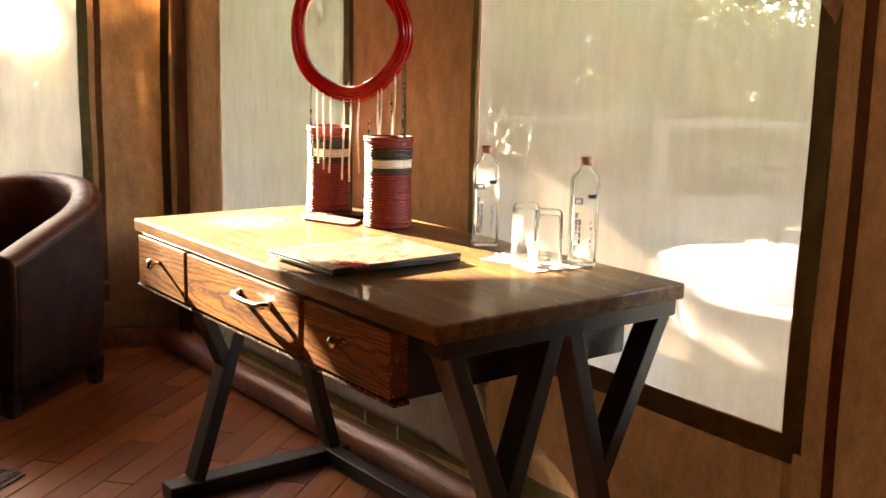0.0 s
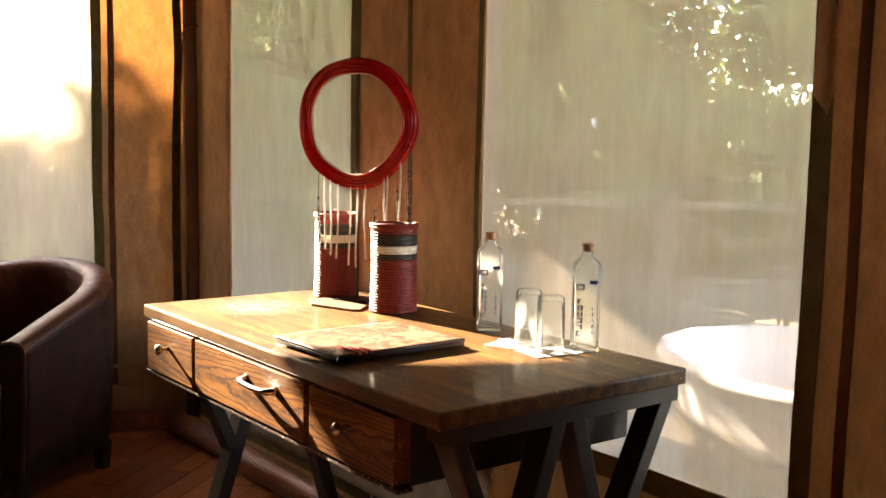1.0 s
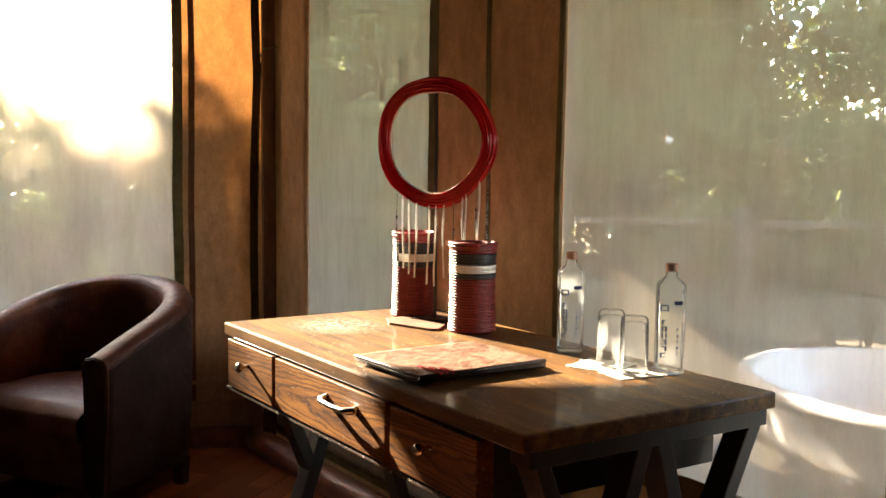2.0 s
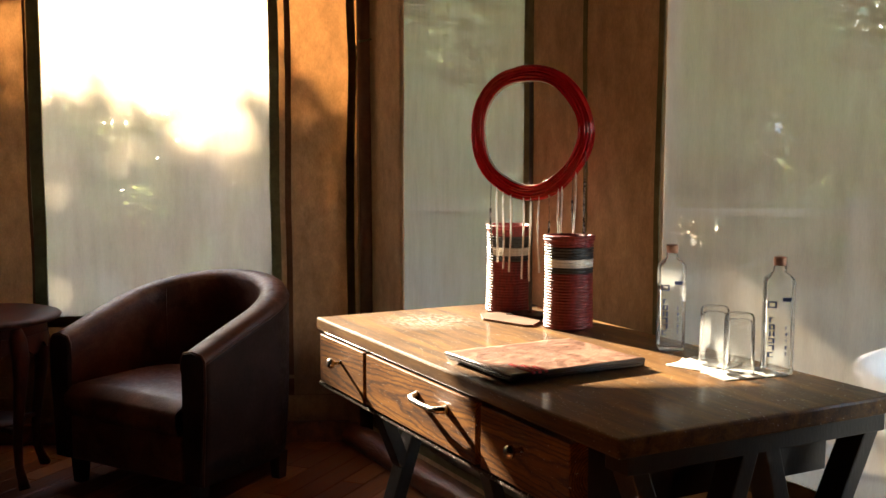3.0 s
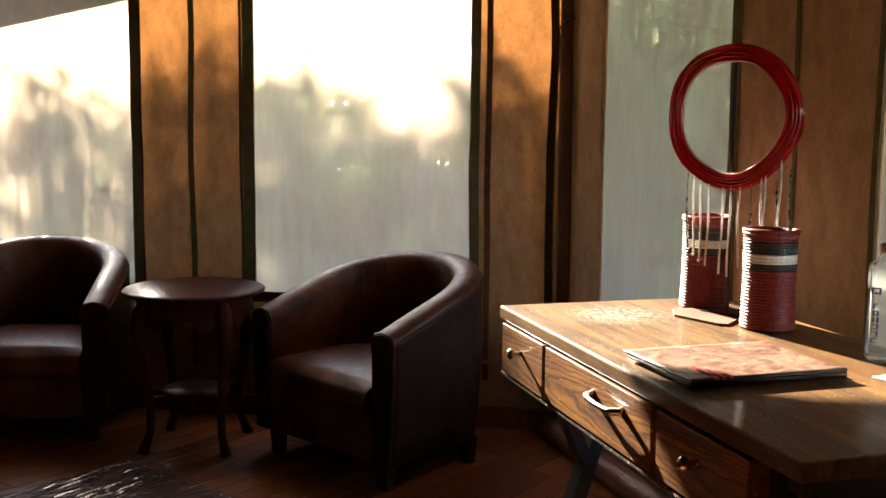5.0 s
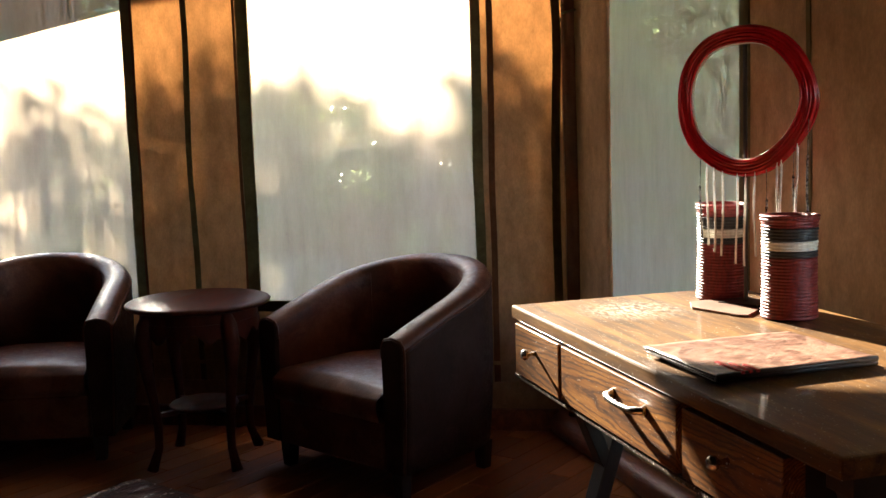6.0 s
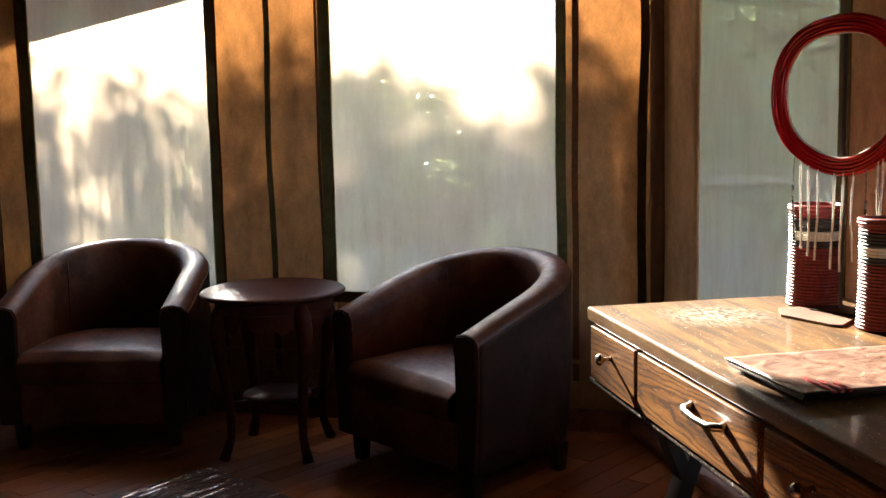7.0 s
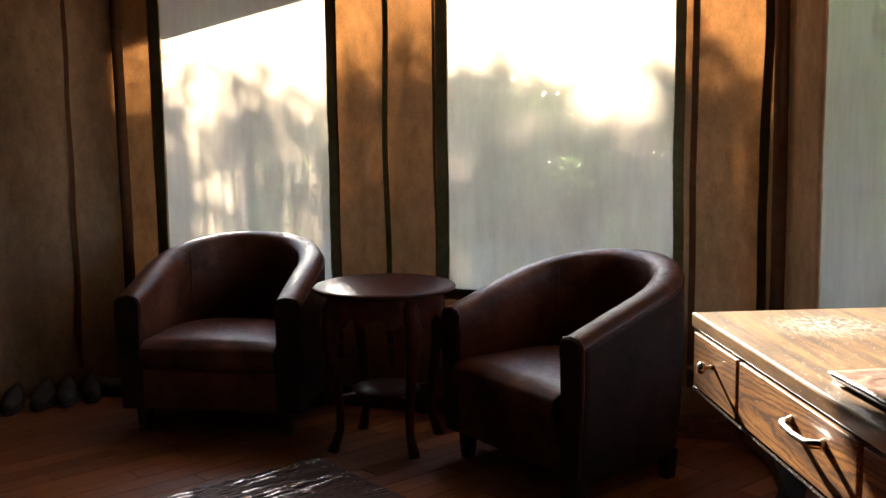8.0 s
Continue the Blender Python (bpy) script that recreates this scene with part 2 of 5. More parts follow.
COPPER = surface("copper_cap", (0.30, 0.15, 0.10), (0.48, 0.28, 0.20), 30, (1, 1, 1), 0.45, 0.8, 0.05)
INK = plain("blue_ink", (0.03, 0.04, 0.12), 0.4)
BROWNHIDE = surface("tooled_brown_leather", (0.10, 0.045, 0.028), (0.30, 0.16, 0.11), 22, (1, 1, 1), 0.38, 0, 0.6, 70, (0.35, 0.65), 1.2)
DARKHIDE = surface("dark_leather_edge", (0.02, 0.010, 0.008), (0.06, 0.028, 0.022), 22, (1, 1, 1), 0.35, 0, 0.4, 70)
PAPER = surface("paper_edges", (0.10, 0.07, 0.055), (0.22, 0.16, 0.13), 60, (1, 1, 12), 0.8, 0, 0.1)
REDTHREAD = plain("red_thread", (0.5, 0.02, 0.02), 0.6)
CARD = surface("brown_card", (0.12, 0.058, 0.034), (0.20, 0.105, 0.062), 8, (1, 1, 1), 0.55, 0, 0.1)
WICKER = surface("wicker", (0.09, 0.062, 0.034), (0.20, 0.148, 0.085), 30, (1, 1, 1), 0.6, 0, 0.2)
GREYWOOD = surface("weathered_timber", (0.08, 0.066, 0.052), (0.18, 0.15, 0.12), 6, (3, 3, 0.6), 0.8, 0, 0.3)
# darker copy of the green leaves: the thickets' shade is put into the colour
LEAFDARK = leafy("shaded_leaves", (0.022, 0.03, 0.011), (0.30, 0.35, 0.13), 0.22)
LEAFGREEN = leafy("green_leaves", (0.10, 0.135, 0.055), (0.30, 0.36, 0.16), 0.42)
PALELEAF = leafy("pale_young_leaves", (0.26, 0.32, 0.15), (0.52, 0.58, 0.33))
DRYGRASS = leafy("dry_grass", (0.20, 0.18, 0.09), (0.42, 0.37, 0.21))
THATCH = surface("thatch", (0.12, 0.09, 0.05), (0.26, 0.20, 0.12), 6, (1, 1, 1), 0.9, 0, 0.4)
PETAL = plain("white_petals", (0.85, 0.85, 0.85), 0.6)
BARK = surface("bark", (0.06, 0.045, 0.03), (0.16, 0.12, 0.085), 9, (4, 4, 0.8), 0.9, 0, 0.6, 50)
RAG = surface("rag_rug", (0.05, 0.028, 0.024), (0.20, 0.10, 0.085), 60, (0.4, 4, 1), 0.6, 0, 0.3, 120)
GLINT = surface("rag_rug_foil", (0.30, 0.24, 0.22), (0.6, 0.5, 0.46), 60, (1, 1, 1), 0.25, 0.6, 0.1)
SHOE = surface("worn_shoe_leather", (0.03, 0.025, 0.02), (0.12, 0.10, 0.08), 12, (1, 1, 1), 0.6, 0, 0.2)
PALESHOE = surface("pale_canvas_shoe", (0.04, 0.033, 0.025), (0.085, 0.07, 0.054), 12, (1, 1, 1), 0.8, 0, 0.2)
PLANK = boards("floor_boards", (0.26, 0.078, 0.027), (0.47, 0.172, 0.06), (0.35, 5, 5))
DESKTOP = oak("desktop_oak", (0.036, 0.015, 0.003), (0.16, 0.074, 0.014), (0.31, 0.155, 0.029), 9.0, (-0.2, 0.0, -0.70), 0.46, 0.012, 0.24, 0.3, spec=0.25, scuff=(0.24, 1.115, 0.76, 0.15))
DRAWER = oak("drawer_oak", (0.07, 0.023, 0.004), (0.26, 0.102, 0.014), (0.47, 0.212, 0.032), 58.0, (-0.05, 0.0, -0.655), 0.45, 0.004, 0.2, 0.95, 0.2)
DUSTY = oak("dusty_rail", (0.03, 0.015, 0.008), (0.06, 0.03, 0.015), (0.09, 0.05, 0.025), 20.0, (0, 0, 0), 0.5, 0.085)


# ---- building helpers ----
def part(name, bm, material, parent=None, label="", smooth=False):
    me = bpy.data.meshes.new(name)
    bmesh.ops.recalc_face_normals(bm, faces=bm.faces[:])
    bm.to_mesh(me)
    bm.free()
    if smooth:
        for p in me.polygons:
            p.use_smooth = True
    me.materials.append(material)
    ob = new(name, me)
    if parent is not None:
        ob.parent = parent
    return tagged(ob, label) if label else ob


def thing(name, label, category, m=None, group="", kind=""):
    ob = new(name)
    ob.empty_display_size = 0.1
    if m is not None:
        ob.matrix_world = m
    return tagged(ob, label, category, group, kind)


def box(bm, lo, hi, bevel=0.0, m=None):
    c = [(a + b) / 2 for a, b in zip(lo, hi)]
    s = [b - a for a, b in zip(lo, hi)]
    r = bmesh.ops.create_cube(bm, size=1, matrix=(m or Matrix()) @ Matrix.Translation(c) @ Matrix.Diagonal((*s, 1)))
    if bevel:
        es = list({e for v in r["verts"] for e in v.link_edges})
        bmesh.ops.bevel(bm, geom=es, offset=bevel, segments=2, affect='EDGES', profile=0.5)
    return bm


def box_bm(lo, hi, bevel=0.0, m=None):
    return box(bmesh.new(), lo, hi, bevel, m)


def hull_bm(quad, thick):
    """A sheet on four corners, with thickness."""
    bm = bmesh.new()
    lo = [bm.verts.new(q) for q in quad]
    hi = [bm.verts.new((q[0], q[1], q[2] + thick)) for q in quad]
    bm.faces.new(lo[::-1])
    bm.faces.new(hi)
    for i in range(4):
        bm.faces.new((lo[i], lo[(i + 1) % 4], hi[(i + 1) % 4], hi[i]))
    return bm


def beam(bm, a, b, w, h, bevel=0.003, up=(0, 0, 1)):
    """A straight timber of section w x h from a to b."""
    a, b = Vector(a), Vector(b)
    z = (b - a).normalized()
    x = Vector(up).cross(z)
    if x.length < 1e-4:
        x = Vector((1, 0, 0))
    x.normalize()
    y = z.cross(x)
    m = Matrix((x, y, z)).transposed().to_4x4()
    m.translation = a
    return box(bm, (-w / 2, -h / 2, 0), (w / 2, h / 2, (b - a).length), bevel, m)


def tube(bm, pts, radii, seg=8, caps=True, closed=False):
    """A round tube along points."""
    pts = [Vector(p) for p in pts]
    if not isinstance(radii, (list, tuple)):
        radii = [radii] * len(pts)
    rings, n = [], len(pts)
    side = None
    for i, p in enumerate(pts):
        a = pts[(i - 1) % n] if closed or i else p
        b = pts[(i + 1) % n] if closed or i < n - 1 else p
        d = (b - a).normalized()
        if side is None:
            side = d.orthogonal().normalized()
        side = (side - d * side.dot(d)).normalized()
        o = d.cross(side)
        rings.append([bm.verts.new(p + radii[i] * (math.cos(k * math.tau / seg) * side + math.sin(k * math.tau / seg) * o)) for k in range(seg)])
    for i in range(n if closed else n - 1):
        a, b = rings[i], rings[(i + 1) % n]
        for k in range(seg):
            bm.faces.new((a[k], a[(k + 1) % seg], b[(k + 1) % seg], b[k]))
    if caps and not closed:
        bm.faces.new(rings[0][::-1])
        bm.faces.new(rings[-1])
    return bm


def lathe(bm, profile, seg=32, m=None, sx=1.0, sy=1.0):
    """Turns (radius, height) pairs about the upright axis."""
    rings = []
    for r, z in profile:
        if r < 1e-5:
            rings.append([bm.verts.new((m or Matrix()) @ Vector((0, 0, z)))])
        else:
            rings.append([bm.verts.new((m or Matrix()) @ Vector((sx * r * math.cos(k * math.tau / seg), sy * r * math.sin(k * math.tau / seg), z))) for k in range(seg)])
    for a, b in zip(rings, rings[1:]):
        for k in range(seg):
            j = (k + 1) % seg
            f = [a[k % len(a)], a[j % len(a)], b[j % len(b)], b[k % len(b)]]
            f = [v for i, v in enumerate(f) if v not in f[:i]]
            if len(f) > 2:
                bm.faces.new(f)
    return bm


# ---- the tent ----
SLOPE = math.atan2(0.431, -0.902)
CORNER = Vector((1.905, 5.215, 0))
NORTH = Matrix.Translation(CORNER) @ Matrix.Rotation(SLOPE, 4, 'Z')     # x runs west along the wall, -y is outside
XE = 1.885
EAST = Matrix.Translation((XE, CORNER.y, 0)) @ Matrix.Rotation(radians(-90), 4, 'Z')   # x runs south along the wall, +y is outside
H = 2.35
TH = 0.012


def wall_with_openings(name, m, length, height, openings, label, low=0.0, fold=0.0):
    """A canvas wall in its own frame (x along, z up), in panels round the openings."""
    w = thing(name, label, "wall", m, kind="structure")
    xs = sorted({0, length, *[v for o in openings for v in o[:2]]})
    for a, b in zip(xs, xs[1:]):
        holes = [o for o in openings if o[0] <= a and o[1] >= b]
        zs = [low] + [v for o in holes for v in o[2:]] + [height]
        for z0, z1 in zip(zs[::2], zs[1::2]):
            bm = bmesh.new()
            nx, nz = max(2, int((b - a) / 0.03)), max(2, int((z1 - z0) / 0.05))

            def sag(x, z):
                return fold * noise.noise((5.5 * x, 0.5 * z, 3)) * (1 - 0.5 * z / height) + 0.007 * noise.noise((3 * x, 1.1 * z, 7)) + 0.0035 * noise.noise((11 * x, 3.0 * z, 2))

            grid = [[bm.verts.new((a + (b - a) * i / nx, sag(a + (b - a) * i / nx, z0 + (z1 - z0) * k / nz), z0 + (z1 - z0) * k / nz)) for k in range(nz + 1)] for i in range(nx + 1)]
            for i in range(nx):
                for k in range(nz):
                    bm.faces.new((grid[i][k], grid[i + 1][k], grid[i + 1][k + 1], grid[i][k + 1]))
            p = part("panel", bm, CANVAS, w, smooth=True)
            s = p.modifiers.new("thick", 'SOLIDIFY')
            s.thickness, s.offset = TH, 0
    return w


def strip(parent, name, side, a, b, z0, z1, material, thick=0.003, wave=0.004, lift=0.0075, label=""):
    """A sewn band on a wall's inner side, its edges a little wavy; side is the inner side's sign."""
    bm = bmesh.new()
    tall = (z1 - z0) > (b - a)
    n = max(2, int(max(z1 - z0, b - a) / 0.06))
    rows = []
    for i in range(n + 1):
        f = i / n
        if tall:
            z = z0 + f * (z1 - z0)
            w = wave * noise.noise((a * 9, z * 2.3, 3)) * 2
            c = [(a + w, z), (b + w + 0.3 * wave * noise.noise((b * 7, z * 6, 1)), z)]
        else:
            x = a + f * (b - a)
            w = wave * noise.noise((x * 2.3, z0 * 9, 3)) * 2
            c = [(x, z0 + w), (x, z1 + w)]
        rows.append([bm.verts.new((x, side * (lift + d), z)) for x, z in c for d in (0, thick)])
    for p, q in zip(rows, rows[1:]):
        for i, j in ((0, 1), (1, 3), (3, 2), (2, 0)):
            bm.faces.new((p[i], p[j], q[j], q[i]))
    for r in (rows[0], rows[-1]):
        bm.faces.new((r[0], r[1], r[3], r[2]))
    return part(name, bm, material, parent, label)


def window(name, m, o, label, side, edges):
    a, b, z0, z1 = o
    w = thing(name, label, "window", m, kind="structure")
    bm = bmesh.new()
    nx, nz = 24, 32
    grid = [[bm.verts.new((a - 0.008 + (b - a + 0.016) * i / nx, -side * 0.003 + 0.004 * noise.noise((a + 4 * i / nx, 1.5 * k / nz, 5)), z0 - 0.008 + (z1 - z0 + 0.016) * k / nz)) for k in range(nz + 1)] for i in range(nx + 1)]
    for i in range(nx):
        for k in range(nz):
            bm.faces.new((grid[i][k], grid[i + 1][k], grid[i + 1][k + 1], grid[i][k + 1]))
    part("screen", bm, SCREEN, w, "fine pale insect screen", True)
    for kind, width in edges:
        if kind == "a":
            strip(w, "binding", side, a - width, a + 0.004, z0 - 0.03, z1 + 0.03, TRIM)
        elif kind == "b":
            strip(w, "binding", side, b - 0.004, b + width, z0 - 0.03, z1 + 0.03, TRIM)
        else:
            strip(w, "binding", side, a - 0.02, b + 0.02, z0 - width, z0 + 0.004, TRIM, lift=0.009)
    return w


W1 = (1.80, 2.63, 0.525, 1.885)
W2 = (0.37, 1.27, 0.515, 1.93)
W4 = (CORNER.y - 4.81, CORNER.y - 3.965, 0.50, 1.885)
W3 = (CORNER.y - 3.345, CORNER.y - 2.375, 0.495, 1.885)
wn_ = wall_with_openings("wall_north", NORTH, 2.87, H, [W1, W2], "tan canvas tent wall with dark sewn seams")
window("window_1", NORTH, W1, "screened tent window with dark canvas binding", 1, (("a", 0.035), ("b", 0.04), ("s", 0.04)))
window("window_2", NORTH, W2, "screened tent window with dark canvas binding", 1, (("a", 0.035), ("b", 0.045), ("s", 0.04)))
for a, b, mat in ((0.288, 0.312, REDTRIM), (0.035, 0.068, TRIM), (1.522, 1.546, TRIM), (1.755, 1.772, REDTRIM), (1.316, 1.328, REDTRIM), (2.67, 2.685, REDTRIM)):
    strip(wn_, "seam", 1, a, b, 0.1, H - 0.05, mat, 0.0025, wave=0.006)
strip(wn_, "flap_hem", 1, 0.02, 2.8, 0.255, 0.27, CANVAS, 0.006)
strip(wn_, "flap_band", 1, 0.02, 2.8, 0.10, 0.19, CANVAS, 0.010, label="pale canvas ground flap")

we_ = wall_with_openings("wall_east", EAST, 6.8, H, [W4, W3], "tan canvas tent wall with sewn seams behind the desk")
window("window_3", EAST, W3, "large screened tent window with green-brown binding", -1, (("a", 0.016), ("b", 0.040), ("s", 0.050)))
window("window_4", EAST, W4, "narrow screened tent window beside the corner", -1, (("b", 0.045), ("s", 0.04)))
for a, b, mat in ((CORNER.y - 3.672, CORNER.y - 3.655, TRIM), (CORNER.y - 2.285, CORNER.y - 2.262, REDTRIM)):
    strip(we_, "seam", -1, a, b, 0.1, H - 0.05, mat, 0.0025, wave=0.006)
strip(we_, "ground_flap", -1, 0.1, 3.4, 0.09, 0.16, TRIM, 0.006, 0.01, label="greenish canvas ground flap")

lin = bmesh.new()
LN, LK = 96, 14
lg = []
for i in range(LN + 1):
    x = 0.12 + 1.85 * i / LN
    row = []
    for k in range(LK + 1):
        f = k / LK
        rum = (i / LN) ** 6 * 0.018 * math.sin(19 * x + 16 * f + 4 * noise.noise((3 * x, 5 * f, 0)))
        row.append(lin.verts.new((x, -0.0135 - 0.012 * (1 - f) * (0.5 + noise.noise((4 * x, 2 * f, 9))) - 0.004 * abs(noise.noise((14 * x, 6 * f, 4))) - abs(rum), 0.13 + 0.31 * f)))
    lg.append(row)
for i in range(LN):
    for k in range(LK):
        lin.faces.new((lg[i][k], lg[i + 1][k], lg[i + 1][k + 1], lg[i][k + 1]))
lining = part("lining", lin, PALECANVAS, we_, "pale rumpled canvas lining", True)
lining.modifiers.new("thick", 'SOLIDIFY').thickness = 0.003

# poles sewn in at the corners
def corner_pole(p, label):
    pole = thing("tent_pole", label, "pole", pose(p[0], p[1], 0))
    part("shaft", tube(bmesh.new(), [(0, 0, 0), (0.004, 0, 0.8), (-0.002, 0.003, 1.6), (0, 0, H)], [0.026, 0.024, 0.024, 0.023], 14), REDTRIM, pole, smooth=True)
    part("cord", tube(bmesh.new(), [(-0.027 * math.cos(i * 0.8), -0.027 * math.sin(i * 0.8), 1.60 + 0.004 * i) for i in range(9)], 0.004, 6), TRIM, pole, "dark lashing cord", True)
    return pole


corner_pole((XE - 0.034, CORNER.y - 0.135), "reddish wooden tent pole in the corner")
NW = NORTH @ Vector((2.87, 0, 0))
corner_pole((NW.x + 0.02, NW.y - 0.06), "reddish wooden tent pole in the far corner")
WDIR = Vector((-0.86, -0.51, 0)).normalized()
WEST = Matrix.Translation(NW) @ Matrix.Rotation(math.atan2(WDIR.y, WDIR.x), 4, 'Z')
ww_ = wall_with_openings("wall_west", WEST, 4.2, H, [], "dim tan canvas tent wall hanging in folds", fold=0.05)
for a in (0.22, 0.62, 1.4):
    strip(ww_, "seam", 1, a, a + 0.02, 0.1, H - 0.05, REDTRIM, wave=0.01)
# a knotted cord by the corner
cord = thing("cord", "thin dark knotted tie cord on the canvas", "cord", NORTH @ pose(0.022, 0.02, 1.5))
part("string", tube(bmesh.new(), [(0, 0, 0.0), (0.003, 0.002, 0.05), (-0.002, 0.002, 0.09), (0.001, 0, 0.3)], 0.003, 6), TRIM, cord, smooth=True)
part("knot", lathe(bmesh.new(), [(0, 0.082), (0.006, 0.085), (0.009, 0.092), (0.006, 0.099), (0, 0.102)], 10), TRIM, cord, smooth=True)

# log baseboard on the east side, board on the north side
base = part("baseboard", tube(bmesh.new(), [(XE - 0.055, 5.16 - 0.18 * i, 0.045 + 0.004 * noise.noise((i * 0.7, 0, 0))) for i in range(38)], [0.05 + 0.009 * noise.noise((i * 0.63, 4, 0)) for i in range(38)], 16), LOG, smooth=True)
tagged(base, "varnished round log along the canvas wall", "baseboard", kind="structure")
bn = part("baseboard", box_bm((0.06, 0.016, 0), (2.83, 0.05, 0.085), 0.006), LOG)
bn.matrix_world = NORTH
tagged(bn, "reddish wooden board along the canvas wall", "baseboard", kind="structure")

# tie-down loops of the canvas behind the desk
for y in (3.82, 3.65, 3.30, 2.85):
    lp = thing("tie_strap", "thin pale tie strap on the canvas", "strap", pose(XE - 0.014, y, 0.07), "tie straps behind the desk")
    part("webbing", tube(bmesh.new(), [(0, 0, 0), (-0.003, 0.004, 0.10), (0.0, 0.001, 0.21)], 0.0045, 6), CREAM, lp, smooth=True)

# unseen ceiling, added to close the room from above
cb = bmesh.new()
wend = WEST @ Vector((4.2, 0, 0))
plan = [(-5, -1.6), (XE + 0.01, -1.6), (XE + 0.01, CORNER.y), (NW.x, NW.y), (wend.x, wend.y), (-5, wend.y)]
lo_ = [cb.verts.new((x, y, H)) for x, y in plan]
hi_ = [cb.verts.new((x, y, H + 0.02)) for x, y in plan]
cb.faces.new(lo_[::-1])
cb.faces.new(hi_)
for i in range(6):
    cb.faces.new((lo_[i], lo_[(i + 1) % 6], hi_[(i + 1) % 6], hi_[i]))
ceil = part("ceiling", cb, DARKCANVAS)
# unseen roof, added so that no daylight comes through the ceiling cloth
roof_bm = bmesh.new()
lo_ = [roof_bm.verts.new((x, y, H + 0.20)) for x, y in plan]
hi_ = [roof_bm.verts.new((x, y, H + 0.23)) for x, y in plan]
roof_bm.faces.new(lo_[::-1])
roof_bm.faces.new(hi_)
for i in range(6):
    roof_bm.faces.new((lo_[i], lo_[(i + 1) % 6], hi_[(i + 1) % 6], hi_[i]))
tagged(part("roof", roof_bm, THATCH), "unseen thatch roof added to keep light off the ceiling", "roof", kind="structure")
tagged(ceil, "unseen brown canvas ceiling, dark to cut bounce", "ceiling", kind="structure")
# unseen walls behind the view, added to stop light leaking in
tagged(part("wall_south", box_bm((-5, -1.62, 0), (XE + 0.02, -1.6, H)), DARKCANVAS), "unseen brown canvas wall closing the room to light", "wall", kind="structure")
tagged(part("wall_north_west", box_bm((-5.02, wend.y - 0.01, 0), (wend.x + 0.05, wend.y + 0.01, H)), DARKCANVAS), "unseen brown canvas wall closing the room to light", "wall", kind="structure")
# unseen outer skirts, added to keep the foot of the walls from glowing
for m_, a_, b_, y_ in ((NORTH, -0.05, 2.95, -0.05), (WEST, -0.05, 4.3, -0.05)):
    skirt = part("skirt", box_bm((a_, y_ - 0.01, -0.42), (b_, y_, 0.46), 0.004), DARKCANVAS)
    skirt.matrix_world = m_
    tagged(skirt, "unseen brown canvas skirt blocking light at the tent's foot", "skirt", kind="structure")
tagged(part("wall_far_west", box_bm((-5.02, -1.62, 0), (-5, wend.y, H)), DARKCANVAS), "unseen brown canvas wall closing the room to light", "wall", kind="structure")

# ---- outdoors ----
gb = bmesh.new()
NG = 60
gv = []
for i in range(NG + 1):
    row = []
    for k in range(NG + 1):
        fx, fy = 2 * i / NG - 1, 2 * k / NG - 1
        x, y = 2 + 700 * fx * abs(fx) ** 2, 6 + 700 * fy * abs(fy) ** 2
        row.append(gb.verts.new((x, y, -0.42 + 0.06 * noise.noise((x * 0.5, y * 0.5, 0)))))
    gv.append(row)
for i in range(NG):
    for k in range(NG):
        gb.faces.new((gv[i][k], gv[i + 1][k], gv[i + 1][k + 1], gv[i][k + 1]))
tagged(part("ground", gb, EARTH, smooth=True), "dry brown earth with sparse grass", "ground", kind="structure")

deck = thing("deck", "weathered timber deck beside the tent", "deck", pose(2.0, 0, -0.08), kind="structure")
for i in range(30):
    part("deck_board", box_bm((0.14 * i, -1, -0.03), (0.14 * i + 0.13, 8.5, 0), 0.004), GREYWOOD, deck)
part("deck_frame", box_bm((0, -1, -0.30), (4.2, 8.5, -0.035)), GREYWOOD, deck)

# the flysheet whose eave shades the top of the farther window
fly = thing("flysheet", "tan canvas flysheet sloping over the tent wall", "flysheet", kind="structure")
fb = bmesh.new()
EAVE = ((-0.8, 2.3), (0.3, 1.90), (0.62, 1.90), (0.75, 1.915), (1.0, 1.915), (1.17, 1.88), (1.215, 1.84), (1.26, 1.79), (1.32, 1.765), (1.75, 1.727), (4.6, 1.186))
def eave(u):
    """Height on the wall, at u, of the line that the edge of the flysheet shades."""
    for (a, za), (b, zb) in zip(EAVE, EAVE[1:]):
        if u <= b:
            return za + (zb - za) * (u - a) / (b - a)
    return EAVE[-1][1]


rows = []
for i in range(109):
    u = 4.6 - 5.4 * i / 108
    e = NORTH @ Vector((u, 0, min(eave(u), 2.3))) - SUN * 0.75
    r = NORTH @ Vector((u, 0.05, 2.44))
    rows.append([fb.verts.new(e.lerp(r, k / 6) + Vector((0, 0, -0.06 * math.sin(math.pi * k / 6)))) for k in range(7)])
for p, q in zip(rows, rows[1:]):
    for k in range(6):
        fb.faces.new((p[k], q[k], q[k + 1], p[k + 1]))
fs = part("sheet", fb, CANVAS, fly, smooth=True)
md = fs.modifiers.new("thick", 'SOLIDIFY')
md.thickness = 0.006


# out of view; its reach is set to dim skylight on the east screens
ef = thing("flysheet", "unseen canvas sheet cutting skylight on the deck side", "flysheet", EAST, kind="structure")
part("sheet", hull_bm(((0.2, 0.02, 2.46), (6.6, 0.02, 2.46), (6.6, 2.6, 2.27), (0.2, 2.6, 2.27)), 0.006), CANVAS, ef)
# unseen sheet, added to dim the light through the west wall
wf = thing("flysheet", "unseen brown canvas sheet blocking light outside the tent wall", "flysheet", WEST, kind="structure")
part("sheet", box_bm((-0.05, -0.20, 0.0), (4.3, -0.19, 2.45)), DARKCANVAS, wf)


